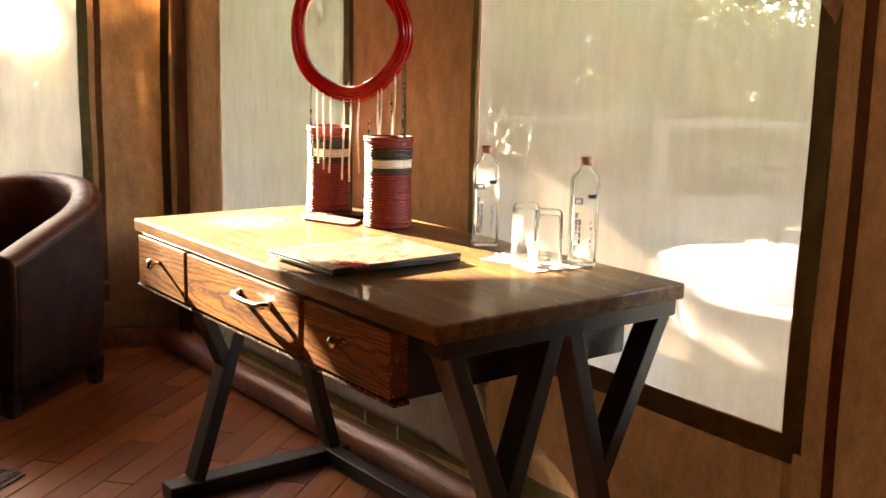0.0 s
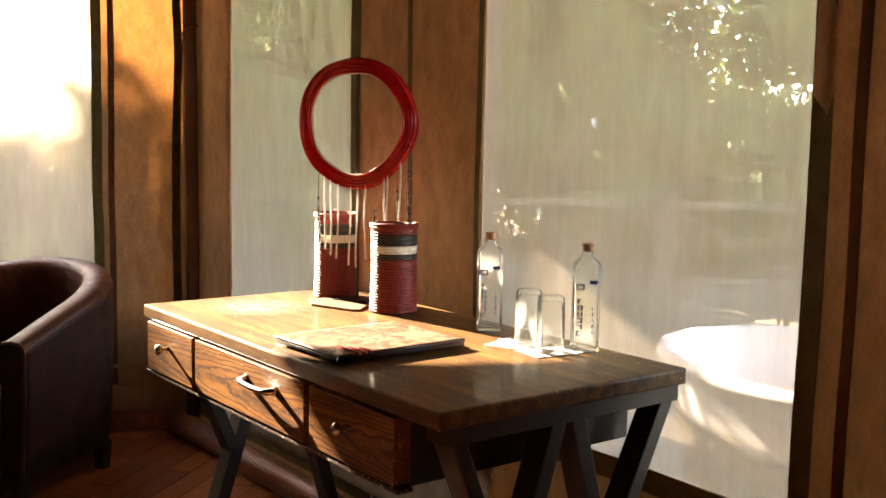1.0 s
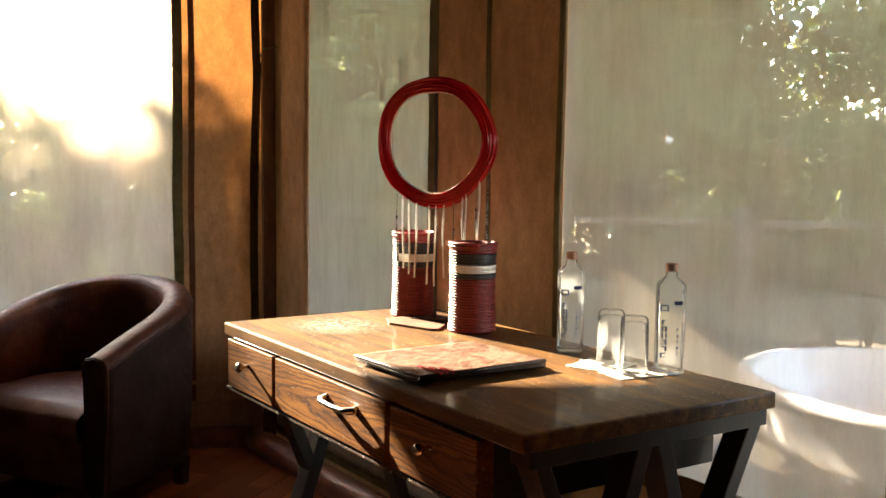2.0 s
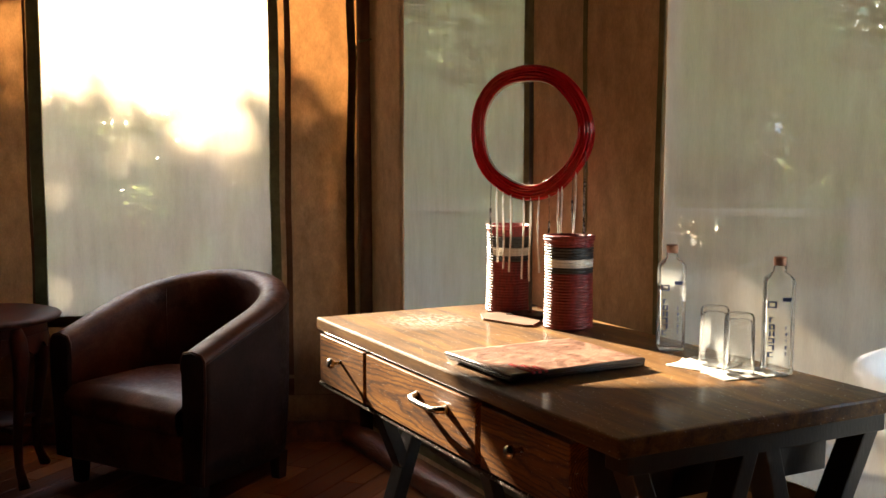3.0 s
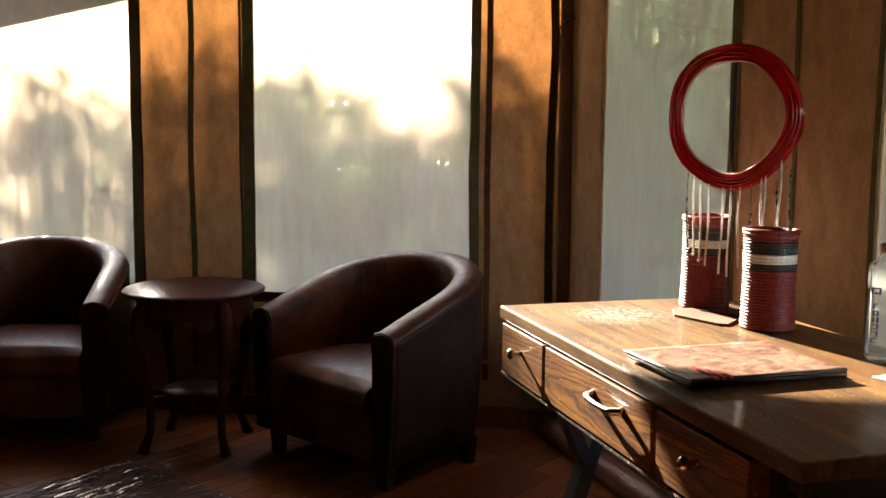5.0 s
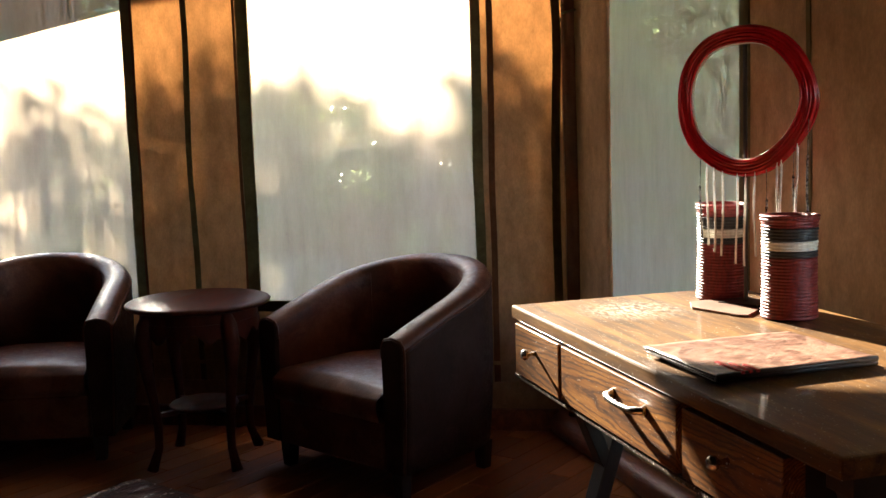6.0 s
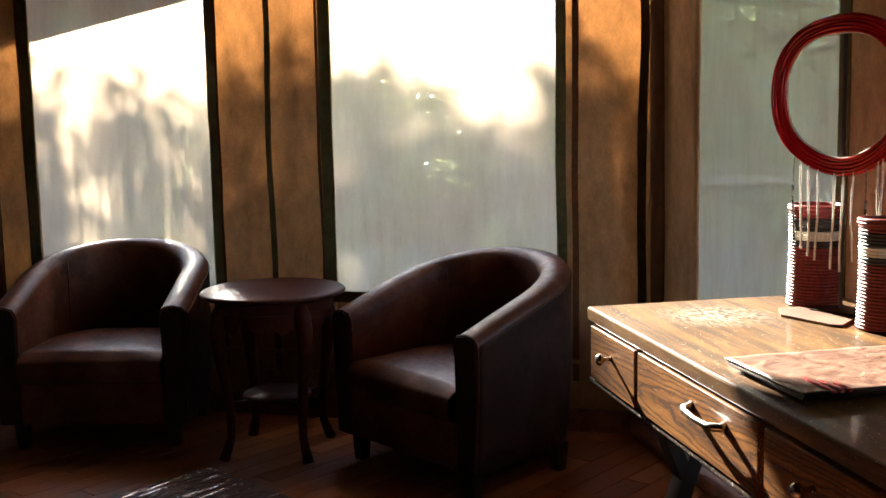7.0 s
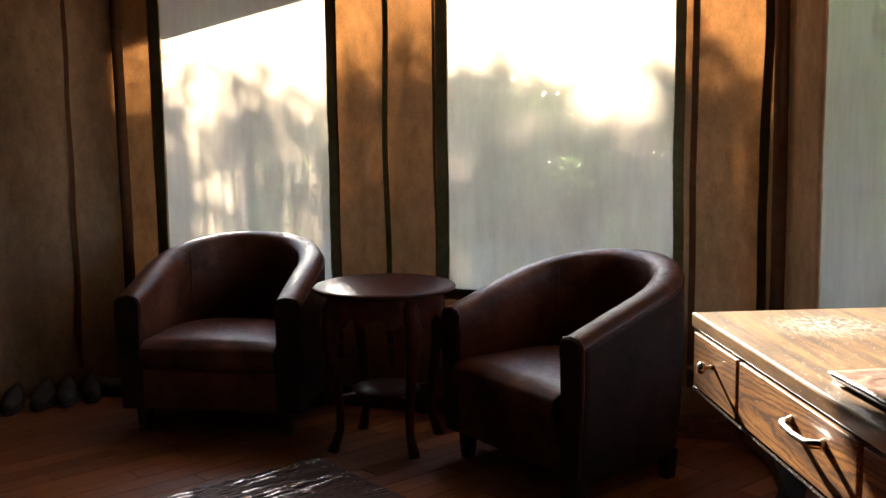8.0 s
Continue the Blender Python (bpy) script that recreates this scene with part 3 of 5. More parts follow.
def leaf_mesh(name, centres, sizes, length, width, count, material, parent=None, rng=None, droop=0.3, flat=0.0):
    """Many small pointed leaves scattered in uneven clumps."""
    rng = rng or np.random.default_rng(1)
    vs, fs_ = [], []
    n = 0
    for (c, s) in zip(centres, sizes):
        k = max(3, int(count * (s[0] * s[1] * s[2]) ** 0.66 / 0.2))
        d = rng.normal(size=(k, 3))
        d /= np.linalg.norm(d, axis=1)[:, None]
        p = np.array(c) + d * np.array(s) * rng.uniform(0.25, 1.0, size=(k, 1)) ** 0.6
        ax = rng.normal(size=(k, 3)) + np.array((0, 0, -droop))
        ax /= np.linalg.norm(ax, axis=1)[:, None]
        sd = np.cross(ax, rng.normal(size=(k, 3)))
        sd /= np.linalg.norm(sd, axis=1)[:, None]
        ln = length * rng.uniform(0.6, 1.3, size=(k, 1))
        wd = width * rng.uniform(0.6, 1.3, size=(k, 1))
        q = np.stack([p, p + ax * ln * 0.5 + sd * wd * 0.5, p + ax * ln, p + ax * ln * 0.5 - sd * wd * 0.5], 1).reshape(-1, 3)
        vs.append(q)
        fs_.append(np.arange(n, n + 4 * k).reshape(-1, 4))
        n += 4 * k
    me = bpy.data.meshes.new(name)
    me.from_pydata(np.concatenate(vs).tolist(), [], np.concatenate(fs_).tolist())
    me.materials.append(material)
    ob = new(name, me)
    if parent is not None:
        ob.parent = parent
    return ob


def tree(x, y, top, spread, seed, label, material=LEAFDARK, count=70, leaf=(0.09, 0.04), low=0.5):
    rng = np.random.default_rng(seed)
    t = thing("tree", label, "tree", pose(x, y, -0.45))
    hgt = top + 0.45
    bm = bmesh.new()
    lean = rng.uniform(-0.25, 0.25, 2)
    fork = Vector((lean[0] * 0.5, lean[1] * 0.5, hgt * 0.42))
    tube(bm, [(0, 0, -0.1), (lean[0] * 0.2, lean[1] * 0.1, hgt * 0.2), fork], [0.10, 0.075, 0.06], 10)
    part("trunk", bm, BARK, t, smooth=True)
    cs, ss = [], []
    for i in range(7):
        a = i * math.tau / 7 + rng.uniform(-0.4, 0.4)
        rr = spread * rng.uniform(0.45, 0.95)
        tip = Vector((math.cos(a) * rr, math.sin(a) * rr, hgt * rng.uniform(low, 0.97)))
        mid = fork.lerp(tip, 0.5) + Vector((0, 0, 0.12))
        bl = bmesh.new()
        tube(bl, [fork - Vector((0, 0, 0.05)), mid, tip], [0.04, 0.025, 0.008], 7)
        part("limb", bl, BARK, t, smooth=True)
        for c in (tip, fork.lerp(tip, 0.9) + Vector(rng.normal(size=3) * 0.12), fork.lerp(tip, 0.75) + Vector(rng.normal(size=3) * 0.15)):
            s = spread * rng.uniform(0.18, 0.38)
            cs.append(tuple(c)), ss.append((s, s, s * 0.75))
    crown = leaf_mesh("crown", cs, ss, leaf[0], leaf[1], count, material, t, rng)
    return t


def bush(x, y, w, h, seed, label, material, count=60, leaf=(0.08, 0.03), z=-0.42, low=0.35, stems=9):
    rng = np.random.default_rng(seed)
    b = thing("bush", label, "bush", pose(x, y, z))
    bm = bmesh.new()
    cs, ss = [], []
    for i in range(stems):
        a = rng.uniform(0, math.tau)
        rr = w * rng.uniform(0.1, 0.8)
        tip = Vector((math.cos(a) * rr, math.sin(a) * rr, h * rng.uniform(low, 1.0)))
        tube(bm, [(0.1 * math.cos(a), 0.1 * math.sin(a), 0), tip * 0.55 + Vector((0, 0, 0.05)), tip], [0.014, 0.010, 0.004], 5)
        s = w * rng.uniform(0.2, 0.42)
        cs.append((tip.x * 0.95, tip.y * 0.95, tip.z - 0.04)), ss.append((s, s, s * 0.8))
    part("stems", bm, BARK, b)
    leaf_mesh("foliage", cs, ss, leaf[0], leaf[1], count, material, b, rng)
    return b


# trees to the sun's side of the tent: their tops shade the lower half of the windows
def shade_spot(u, z, far):
    """Where a tree top must stand, far metres towards the sun, to shade the height z of the wall at u."""
    return NORTH @ Vector((u, 0, z)) - SUN * far


for i, (u, z, far, spread, dense) in enumerate(((3.4, 1.62, 8.6, 0.60, 420), (2.85, 1.62, 9.4, 0.46, 300), (2.40, 1.55, 8.4, 0.42, 260), (2.02, 1.56, 9.4, 0.36, 300), (1.55, 1.56, 9.0, 0.36, 420), (1.22, 1.62, 9.4, 0.20, 700), (0.16, 1.50, 8.8, 0.22, 600), (-0.45, 1.2, 8.0, 0.5, 500), (4.2, 1.6, 8.4, 0.9, 420))):
    p = shade_spot(u, z, far)
    tree(p.x, p.y, p.z, spread, 20 + i, "slender leafy tree in the sun behind the tent", LEAFGREEN, dense, (0.085, 0.038), 0.90)
for i in range(16):
    u = -0.5 + 0.29 * i
    p = shade_spot(u, 1.21 + 0.05 * math.sin(2.3 * i) + (0.12 if u > 1.2 else 0), 12.5 + 0.5 * math.sin(1.7 * i))
    bush(p.x, p.y, 0.42, p.z + 0.42, 50 + i, "tall leafy shrub behind the tent", LEAFGREEN, 210, (0.08, 0.036), -0.42, 0.84, 26)
for i, (u, z) in enumerate(((0.36, 1.14), (0.52, 1.18), (0.68, 1.13), (0.84, 1.22), (1.0, 1.33), (1.12, 1.42), (0.40, 1.38), (0.50, 1.34), (0.60, 1.26))):
    p = shade_spot(u, z, 10.6 + 0.3 * math.sin(2.9 * i))
    bush(p.x, p.y, 0.36, p.z + 0.42, 310 + i, "tall leafy shrub behind the tent", LEAFGREEN, 400, (0.075, 0.035), -0.42, 0.86, 22)
for i in range(8):
    u = -0.4 + 0.6 * i
    p = shade_spot(u, 0.72, 7.6 + 0.5 * math.sin(2.1 * i))
    bush(p.x, p.y, 0.75, p.z + 0.42, 90 + i, "broad leafy shrub behind the tent", LEAFGREEN, 250, (0.09, 0.042), -0.42, 0.35, 18)
for i in range(9):
    u = -1.2 + 0.75 * i
    p = shade_spot(u, 0, 5.2 + 0.6 * math.sin(1.3 * i))
    bush(p.x, p.y, 0.7, 1.9 + 0.3 * math.sin(2.7 * i), 110 + i, "low shrub in the shade behind the tent", LEAFGREEN, 170, (0.08, 0.03), -0.42, 0.15, 14)

for i, (u, z) in enumerate(((1.75, 1.33), (2.0, 1.28), (2.25, 1.42), (2.5, 1.30), (2.75, 1.38))):
    p = shade_spot(u, z, 4.6 + 0.4 * math.sin(2.6 * i))
    bush(p.x, p.y, 0.32, p.z + 0.42, 410 + i, "slender leafy shrub close behind the tent", LEAFGREEN, 95, (0.05, 0.02), -0.42, 0.80, 18)

for i, (u, z) in enumerate(((0.20, 1.53), (0.12, 1.40), (1.44, 1.50), (1.62, 1.42))):
    p = shade_spot(u, z, 5.6 + 0.4 * math.sin(3.1 * i))
    bush(p.x, p.y, 0.20, p.z + 0.42, 440 + i, "slender leafy sapling close behind the tent", LEAFGREEN, 520, (0.06, 0.028), -0.42, 0.93, 12)

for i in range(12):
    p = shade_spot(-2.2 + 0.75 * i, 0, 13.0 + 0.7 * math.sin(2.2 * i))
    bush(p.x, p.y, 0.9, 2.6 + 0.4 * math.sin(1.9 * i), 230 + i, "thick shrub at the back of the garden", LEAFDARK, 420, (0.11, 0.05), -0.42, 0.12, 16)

# greenery beyond the desk's windows; its shade is partly in the dark leaf colour
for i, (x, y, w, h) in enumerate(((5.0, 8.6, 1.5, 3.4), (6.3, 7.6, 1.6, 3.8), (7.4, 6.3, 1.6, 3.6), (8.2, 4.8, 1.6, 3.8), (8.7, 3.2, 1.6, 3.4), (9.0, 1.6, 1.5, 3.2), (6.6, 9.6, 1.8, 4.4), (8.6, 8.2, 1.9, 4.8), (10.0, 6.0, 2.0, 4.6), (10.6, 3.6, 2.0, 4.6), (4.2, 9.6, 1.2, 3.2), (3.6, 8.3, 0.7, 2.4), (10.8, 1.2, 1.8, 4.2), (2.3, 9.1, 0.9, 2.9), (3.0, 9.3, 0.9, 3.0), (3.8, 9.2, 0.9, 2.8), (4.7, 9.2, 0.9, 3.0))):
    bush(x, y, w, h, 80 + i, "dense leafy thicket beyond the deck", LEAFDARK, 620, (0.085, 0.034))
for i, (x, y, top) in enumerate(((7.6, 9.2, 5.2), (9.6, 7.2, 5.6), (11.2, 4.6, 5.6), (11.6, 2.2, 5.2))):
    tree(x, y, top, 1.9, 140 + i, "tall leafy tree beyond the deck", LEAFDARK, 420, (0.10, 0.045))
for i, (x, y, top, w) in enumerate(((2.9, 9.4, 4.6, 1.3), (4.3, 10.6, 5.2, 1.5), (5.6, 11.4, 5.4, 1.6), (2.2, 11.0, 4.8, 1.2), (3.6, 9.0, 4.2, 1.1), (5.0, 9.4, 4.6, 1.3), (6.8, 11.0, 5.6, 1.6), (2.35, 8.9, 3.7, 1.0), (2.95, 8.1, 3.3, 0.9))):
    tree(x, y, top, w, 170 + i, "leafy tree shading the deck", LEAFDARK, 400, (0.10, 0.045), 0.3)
# trees added for their unseen crowns, which keep sun off the deck
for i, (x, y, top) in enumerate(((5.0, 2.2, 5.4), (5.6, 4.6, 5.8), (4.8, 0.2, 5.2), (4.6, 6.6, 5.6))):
    tree(x, y, top, 1.7, 260 + i, "spreading tree added to shade the deck", LEAFDARK, 330, (0.10, 0.045), 0.72)
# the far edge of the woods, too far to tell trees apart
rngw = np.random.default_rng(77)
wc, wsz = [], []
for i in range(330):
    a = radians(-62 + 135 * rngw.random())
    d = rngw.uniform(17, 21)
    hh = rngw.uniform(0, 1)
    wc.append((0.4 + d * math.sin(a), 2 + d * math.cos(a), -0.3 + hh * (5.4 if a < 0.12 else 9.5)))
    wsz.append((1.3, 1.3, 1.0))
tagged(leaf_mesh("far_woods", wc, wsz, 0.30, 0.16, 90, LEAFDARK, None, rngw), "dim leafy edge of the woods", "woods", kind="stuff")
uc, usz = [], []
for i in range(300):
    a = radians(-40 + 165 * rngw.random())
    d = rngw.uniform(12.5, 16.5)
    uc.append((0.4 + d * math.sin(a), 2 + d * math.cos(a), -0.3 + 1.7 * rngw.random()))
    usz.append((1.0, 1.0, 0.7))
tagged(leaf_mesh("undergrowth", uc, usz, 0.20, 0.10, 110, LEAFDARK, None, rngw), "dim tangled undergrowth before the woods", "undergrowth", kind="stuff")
for i, (x, y, w, h) in enumerate(((4.6, 7.0, 0.8, 2.6), (5.6, 6.4, 0.9, 2.9), (6.6, 5.2, 0.9, 2.7), (7.2, 4.0, 0.9, 3.0), (7.4, 2.6, 0.9, 2.6), (3.3, 7.4, 0.7, 2.9))):
    bush(x, y, w, h, 200 + i, "light green shrub beyond the railing", LEAFGREEN, 260, (0.075, 0.026), -0.42, 0.3, 12)
# small plants seen close to the screens
def flower_plant(x, y, z0, h, seed, label, bloom, leaves=PALELEAF):
    rng = np.random.default_rng(seed)
    p = thing("plant", label, "plant", pose(x, y, z0))
    bm = bmesh.new()
    cs, ss = [], []
    for i in range(7):
        a = rng.uniform(0, math.tau)
        tip = Vector((math.cos(a) * 0.14, math.sin(a) * 0.14, h * rng.uniform(0.6, 1.0)))
        tube(bm, [(0, 0, 0), tip * 0.6 + Vector((0, 0, 0.06)), tip], [0.004, 0.003, 0.0015], 5)
        for f in (0.55, 0.75, 0.95):
            cs.append(tuple(tip * f)), ss.append((0.06, 0.06, 0.05))
    part("stems", bm, LEAFGREEN, p)
    leaf_mesh("leaves", cs, ss, 0.065, 0.019, 430, leaves, p, rng, -0.2)
    if bloom:
        fb_ = bmesh.new()
        for k in range(5):
            a = k * math.tau / 5
            vs_ = [fb_.verts.new(Vector(bloom) + Vector(q)) for q in ((0, 0, 0), (0.028 * math.cos(a - 0.35), -0.008, 0.028 * math.sin(a - 0.35)), (0.042 * math.cos(a), -0.012, 0.042 * math.sin(a)), (0.028 * math.cos(a + 0.35), -0.008, 0.028 * math.sin(a + 0.35)))]
            fb_.faces.new(vs_)
        part("blossom", fb_, PETAL, p, "white five-petalled blossom")
    return p


flower_plant(0.93, 6.32, -0.42, 1.15, 5, "green garden plant with a white blossom", (0.19, -0.08, 0.925))
flower_plant(0.78, 6.45, -0.42, 1.25, 6, "green garden plant behind the screen", None)
flower_plant(1.62, 6.3, -0.42, 1.55, 7, "leafy garden plant behind the screen", None)
flower_plant(-0.05, 6.75, -0.42, 1.6, 8, "leafy garden plant behind the screen", None)
flower_plant(3.0, 6.3, -0.42, 2.2, 9, "tall leafy garden plant behind the screen", None)
flower_plant(3.2, 6.0, -0.42, 2.4, 10, "tall leafy garden plant behind the screen", None)
flower_plant(4.95, 6.04, -0.38, 1.8, 12, "tall garden plant with a white blossom beyond the railing", (0.05, 0.0, 1.69), LEAFDARK)
flower_plant(0.02, 6.3, -0.42, 1.5, 13, "leafy garden plant behind the screen", None)
rngg = np.random.default_rng(11)
gc = [(float(rngg.uniform(-3, 3.4)), float(rngg.uniform(6.9, 12.5)), -0.36) for _ in range(500)]
tagged(leaf_mesh("grass", gc, [(0.10, 0.10, 0.05)] * 500, 0.30, 0.012, 90, DRYGRASS, None, rngg, -1.6), "dry tufted grass behind the tent", "grass", kind="stuff")

# railing
RAIL = Matrix.Translation((3.84, 5.98, -0.08)) @ Matrix.Rotation(math.atan2(-0.616, 0.788), 4, 'Z')
rail = thing("railing", "weathered timber railing with crossed braces", "railing", RAIL)
for x in (-2.2, -0.5, 1.21, 3.0, 4.8):
    part("post", box_bm((x - 0.05, -0.05, -0.2), (x + 0.05, 0.05, 1.0), 0.008), GREYWOOD, rail)
for a, b in ((-2.2, -0.5), (-0.5, 1.21), (1.21, 3.0), (3.0, 4.8)):
    part("top_rail", box_bm((a, -0.045, 0.90), (b, 0.045, 0.935), 0.006), GREYWOOD, rail)
    part("lower_rail", box_bm((a + 0.05, -0.03, 0.45), (b - 0.05, 0.03, 0.50), 0.006), GREYWOOD, rail)
    part("brace", beam(bmesh.new(), (a + 0.06, 0.02, 0.06), (b - 0.06, 0.02, 0.88), 0.045, 0.03), GREYWOOD, rail)
    part("brace", beam(bmesh.new(), (a + 0.06, -0.025, 0.88), (b - 0.06, -0.025, 0.06), 0.045, 0.03), GREYWOOD, rail)

# bathtub on a wicker stand
tub = thing("bathtub", "white oval bathtub standing outdoors on the deck", "bathtub", pose(3.20, 2.985, -0.08))
prof = [(0, 0.25), (0.74, 0.25), (0.82, 0.275), (0.86, 0.33), (0.885, 0.45), (0.90, 0.552), (0.97, 0.560), (1.0, 0.570), (1.006, 0.590), (0.99, 0.607), (0.955, 0.609), (0.93, 0.592), (0.87, 0.50), (0.80, 0.36), (0.6, 0.30), (0, 0.30)]
part("basin", lathe(bmesh.new(), prof, 64, None, 0.56, 0.74), WHITE, tub, smooth=True)
stand = thing("wicker_stand", "pale woven wicker stand under the bathtub", "stand", pose(3.20, 2.985, -0.08))
for k in range(56):
    a = k * math.tau / 56
    part("stake", tube(bmesh.new(), [(0.43 * math.cos(a), 0.57 * math.sin(a), 0), (0.507 * math.cos(a), 0.668 * math.sin(a), 0.41)], 0.006, 5), WICKER, stand)
for r in range(15):
    bm = bmesh.new()
    z = 0.014 + r * 0.028
    q = 0.19 * z
    tube(bm, [((0.43 + q + 0.006 * math.cos(28 * k * math.tau / 224 + math.pi * r)) * math.cos(k * math.tau / 224), (0.57 + q + 0.006 * math.cos(28 * k * math.tau / 224 + math.pi * r)) * math.sin(k * math.tau / 224), z) for k in range(224)], 0.0055, 5, False, True)
    part("weave", bm, WICKER, stand, smooth=True)

# ---- the desk ----
DX0, DX1, DY0, DY1, DZ = 1.19, 1.827, 2.60, 3.906, 0.76
desk = thing("desk", "dark-stained wooden writing desk with three drawers and braced trestle legs", "desk", pose(DX0, DY0, 0))
LX, LY = DX1 - DX0, DY1 - DY0
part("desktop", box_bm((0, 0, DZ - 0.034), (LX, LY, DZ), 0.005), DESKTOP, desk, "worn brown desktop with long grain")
part("carcass", box_bm((0.032, 0.13, 0.588), (LX - 0.03, LY - 0.022, DZ - 0.036), 0.002), DARKWOOD, desk)
part("drawer_rail", box_bm((-0.002, 0.116, 0.583), (0.034, LY - 0.02, 0.592), 0.002), DUSTY, desk, "dusty lower rail")
for y0, y1, pull in ((0.137, 0.436, "knob"), (0.456, 0.980, "handle"), (0.998, 1.278, "knob")):
    d = part("drawer", box_bm((-0.005, y0 - 0.012, 0.597), (0.034, y1 - 0.012, 0.7215), 0.002), DRAWER, desk, "dark flamed-grain drawer front")
    c = (y0 + y1) / 2
    if pull == "knob":
        bm = lathe(bmesh.new(), [(0, 0.0), (0.006, 0.0), (0.0045, 0.012), (0.005, 0.018), (0.012, 0.022), (0.0135, 0.028), (0.010, 0.034), (0, 0.036)], 20, Matrix.Translation((-0.005, c - 0.012, 0.672)) @ Matrix.Rotation(radians(-90), 4, 'Y'))
        part("knob", bm, METAL, d, "dark metal knob", True)
    else:
        hy0, hy1, hz = 0.562, 0.697, 0.680
        bm = bmesh.new()
        tube(bm, [(-0.004, hy0, hz), (-0.014, hy0 + 0.001, hz), (-0.023, hy0 + 0.006, hz), (-0.029, hy0 + 0.020, hz - 0.001), (-0.031, (hy0 + hy1) / 2, hz - 0.002), (-0.029, hy1 - 0.020, hz - 0.001), (-0.023, hy1 - 0.006, hz), (-0.014, hy1 - 0.001, hz), (-0.004, hy1, hz)], [0.012, 0.0075, 0.008, 0.0062, 0.0056, 0.0062, 0.008, 0.0075, 0.012], 12)
        part("handle", bm, METAL, d, "pale metal bow handle", True)
for y, x1 in ((0.065, 0.655), (LY - 0.098, 0.60)):
    part("top_beam", box_bm((0.045, y - 0.03, 0.682), (x1, y + 0.03, 0.724), 0.003), DARKWOOD, desk)
    part("leg", beam(bmesh.new(), (0.318, y, 0.69), (0.112, y, 0.045), 0.06, 0.036, 0.003, (1, 0, 0)), DARKWOOD, desk)
    part("leg", beam(bmesh.new(), (0.366, y, 0.69), (0.548, y, 0.045), 0.06, 0.036, 0.003, (1, 0, 0)), DARKWOOD, desk)
    part("brace", beam(bmesh.new(), (0.072, y, 0.69), (0.203, y, 0.36), 0.058, 0.034, 0.003, (1, 0, 0)), DARKWOOD, desk)
    part("brace", beam(bmesh.new(), (0.624 if y < 0.5 else 0.59, y, 0.69), (0.462, y, 0.36), 0.058, 0.034, 0.003, (1, 0, 0)), DARKWOOD, desk)
    part("foot_beam", box_bm((0.03, y - 0.032, 0.0), (0.60, y + 0.032, 0.044), 0.004), DARKWOOD, desk)
part("stretcher", box_bm((0.515, 0.099, 0.004), (0.565, LY - 0.10, 0.047), 0.004), DARKWOOD, desk)


# ---- things on the desk ----
def coil_basket(x, y, r, h, lean, label):
    """A tall basket of coiled cord in red with black and cream bands."""
    b = thing("basket", label, "basket", pose(x, y, DZ + 0.001, lean[0], lean[1], 0), "coiled cord baskets")
    n = 32
    ch = h / n
    bands = ((0.0, 0.585, "body", RED), (0.585, 0.66, "lower_band", BLACK), (0.66, 0.765, "middle_band", CREAM), (0.765, 0.875, "upper_band", BLACK), (0.875, 1.0, "rim", RED))
    for lo, hi, name, mat in bands:
        bm = bmesh.new()
        i0, i1 = round(lo * n), round(hi * n)
        pr = []
        for i in range(i0, i1):
            rr = r * (1 + 0.008 * math.sin(i * 1.7) - 0.035 * math.sin(math.pi * i / n) + (0.03 if i > n - 3 else 0))
            for f in (0.0, 0.25, 0.5, 0.75):
                pr.append((rr - 0.0038 * (1 - math.sin(math.pi * f)), (i + f) * ch))
        pr.append((pr[-1][0] - 0.002, i1 * ch))
        inner = [(q - 0.008, z) for q, z in (pr[-1], pr[0])]
        full = pr + inner + ([pr[0]] if i0 else [(0, 0.004), (0, 0), pr[0]])
        lathe(bm, full, 40)
        part(name, bm, mat, b, smooth=True)
    return b


coil_basket(1.70, 3.765, 0.063, 0.238, (0.5, 0.4), "tall red coiled basket with black and white bands")
coil_basket(1.70, 3.475, 0.0635, 0.232, (-1.2, 0.8), "slightly leaning red coiled basket with black and white bands")

neck = thing("bead_collar", "red beaded collar ring with hanging bead strands on a thin stand", "ornament", pose(1.693, 3.654, DZ - 0.003, 0, 0, -59))
def wobble(a, k=0.0):
    return 0.0028 * math.sin(3 * a + 0.8) + 0.0018 * math.sin(5 * a + 2.1) + 0.0008 * math.sin(7 * a + k)


core = bmesh.new()
prof = ((0.1385, -0.004), (0.142, -0.007), (0.168, -0.008), (0.1755, -0.004), (0.1755, 0.004), (0.168, 0.008), (0.142, 0.007), (0.1385, 0.004))
loops = []
for j in range(96):
    a = j * math.tau / 96
    loops.append([core.verts.new(((q + wobble(a)) * math.cos(a), y_, 0.492 + (q + wobble(a)) * math.sin(a))) for q, y_ in prof])
for j in range(96):
    p_, q_ = loops[j], loops[(j + 1) % 96]
    for k in range(8):
        core.faces.new((p_[k], q_[k], q_[(k + 1) % 8], p_[(k + 1) % 8]))
bmesh.ops.recalc_face_normals(core, faces=core.faces[:])
part("band", core, RINGRED, neck, smooth=True)
for k in range(10):
    rad = 0.1405 + 0.0038 * k
    side = 0.0065 * (1 if k % 2 else -1)
    part("wire", tube(bmesh.new(), [((rad + wobble(j * math.tau / 96, k)) * math.cos(j * math.tau / 96), side + 0.0015 * math.sin(5 * j * math.tau / 96 + k), 0.492 + (rad + wobble(j * math.tau / 96, k)) * math.sin(j * math.tau / 96)) for j in range(96)], 0.0036, 7, False, True), RINGRED, neck, smooth=True)
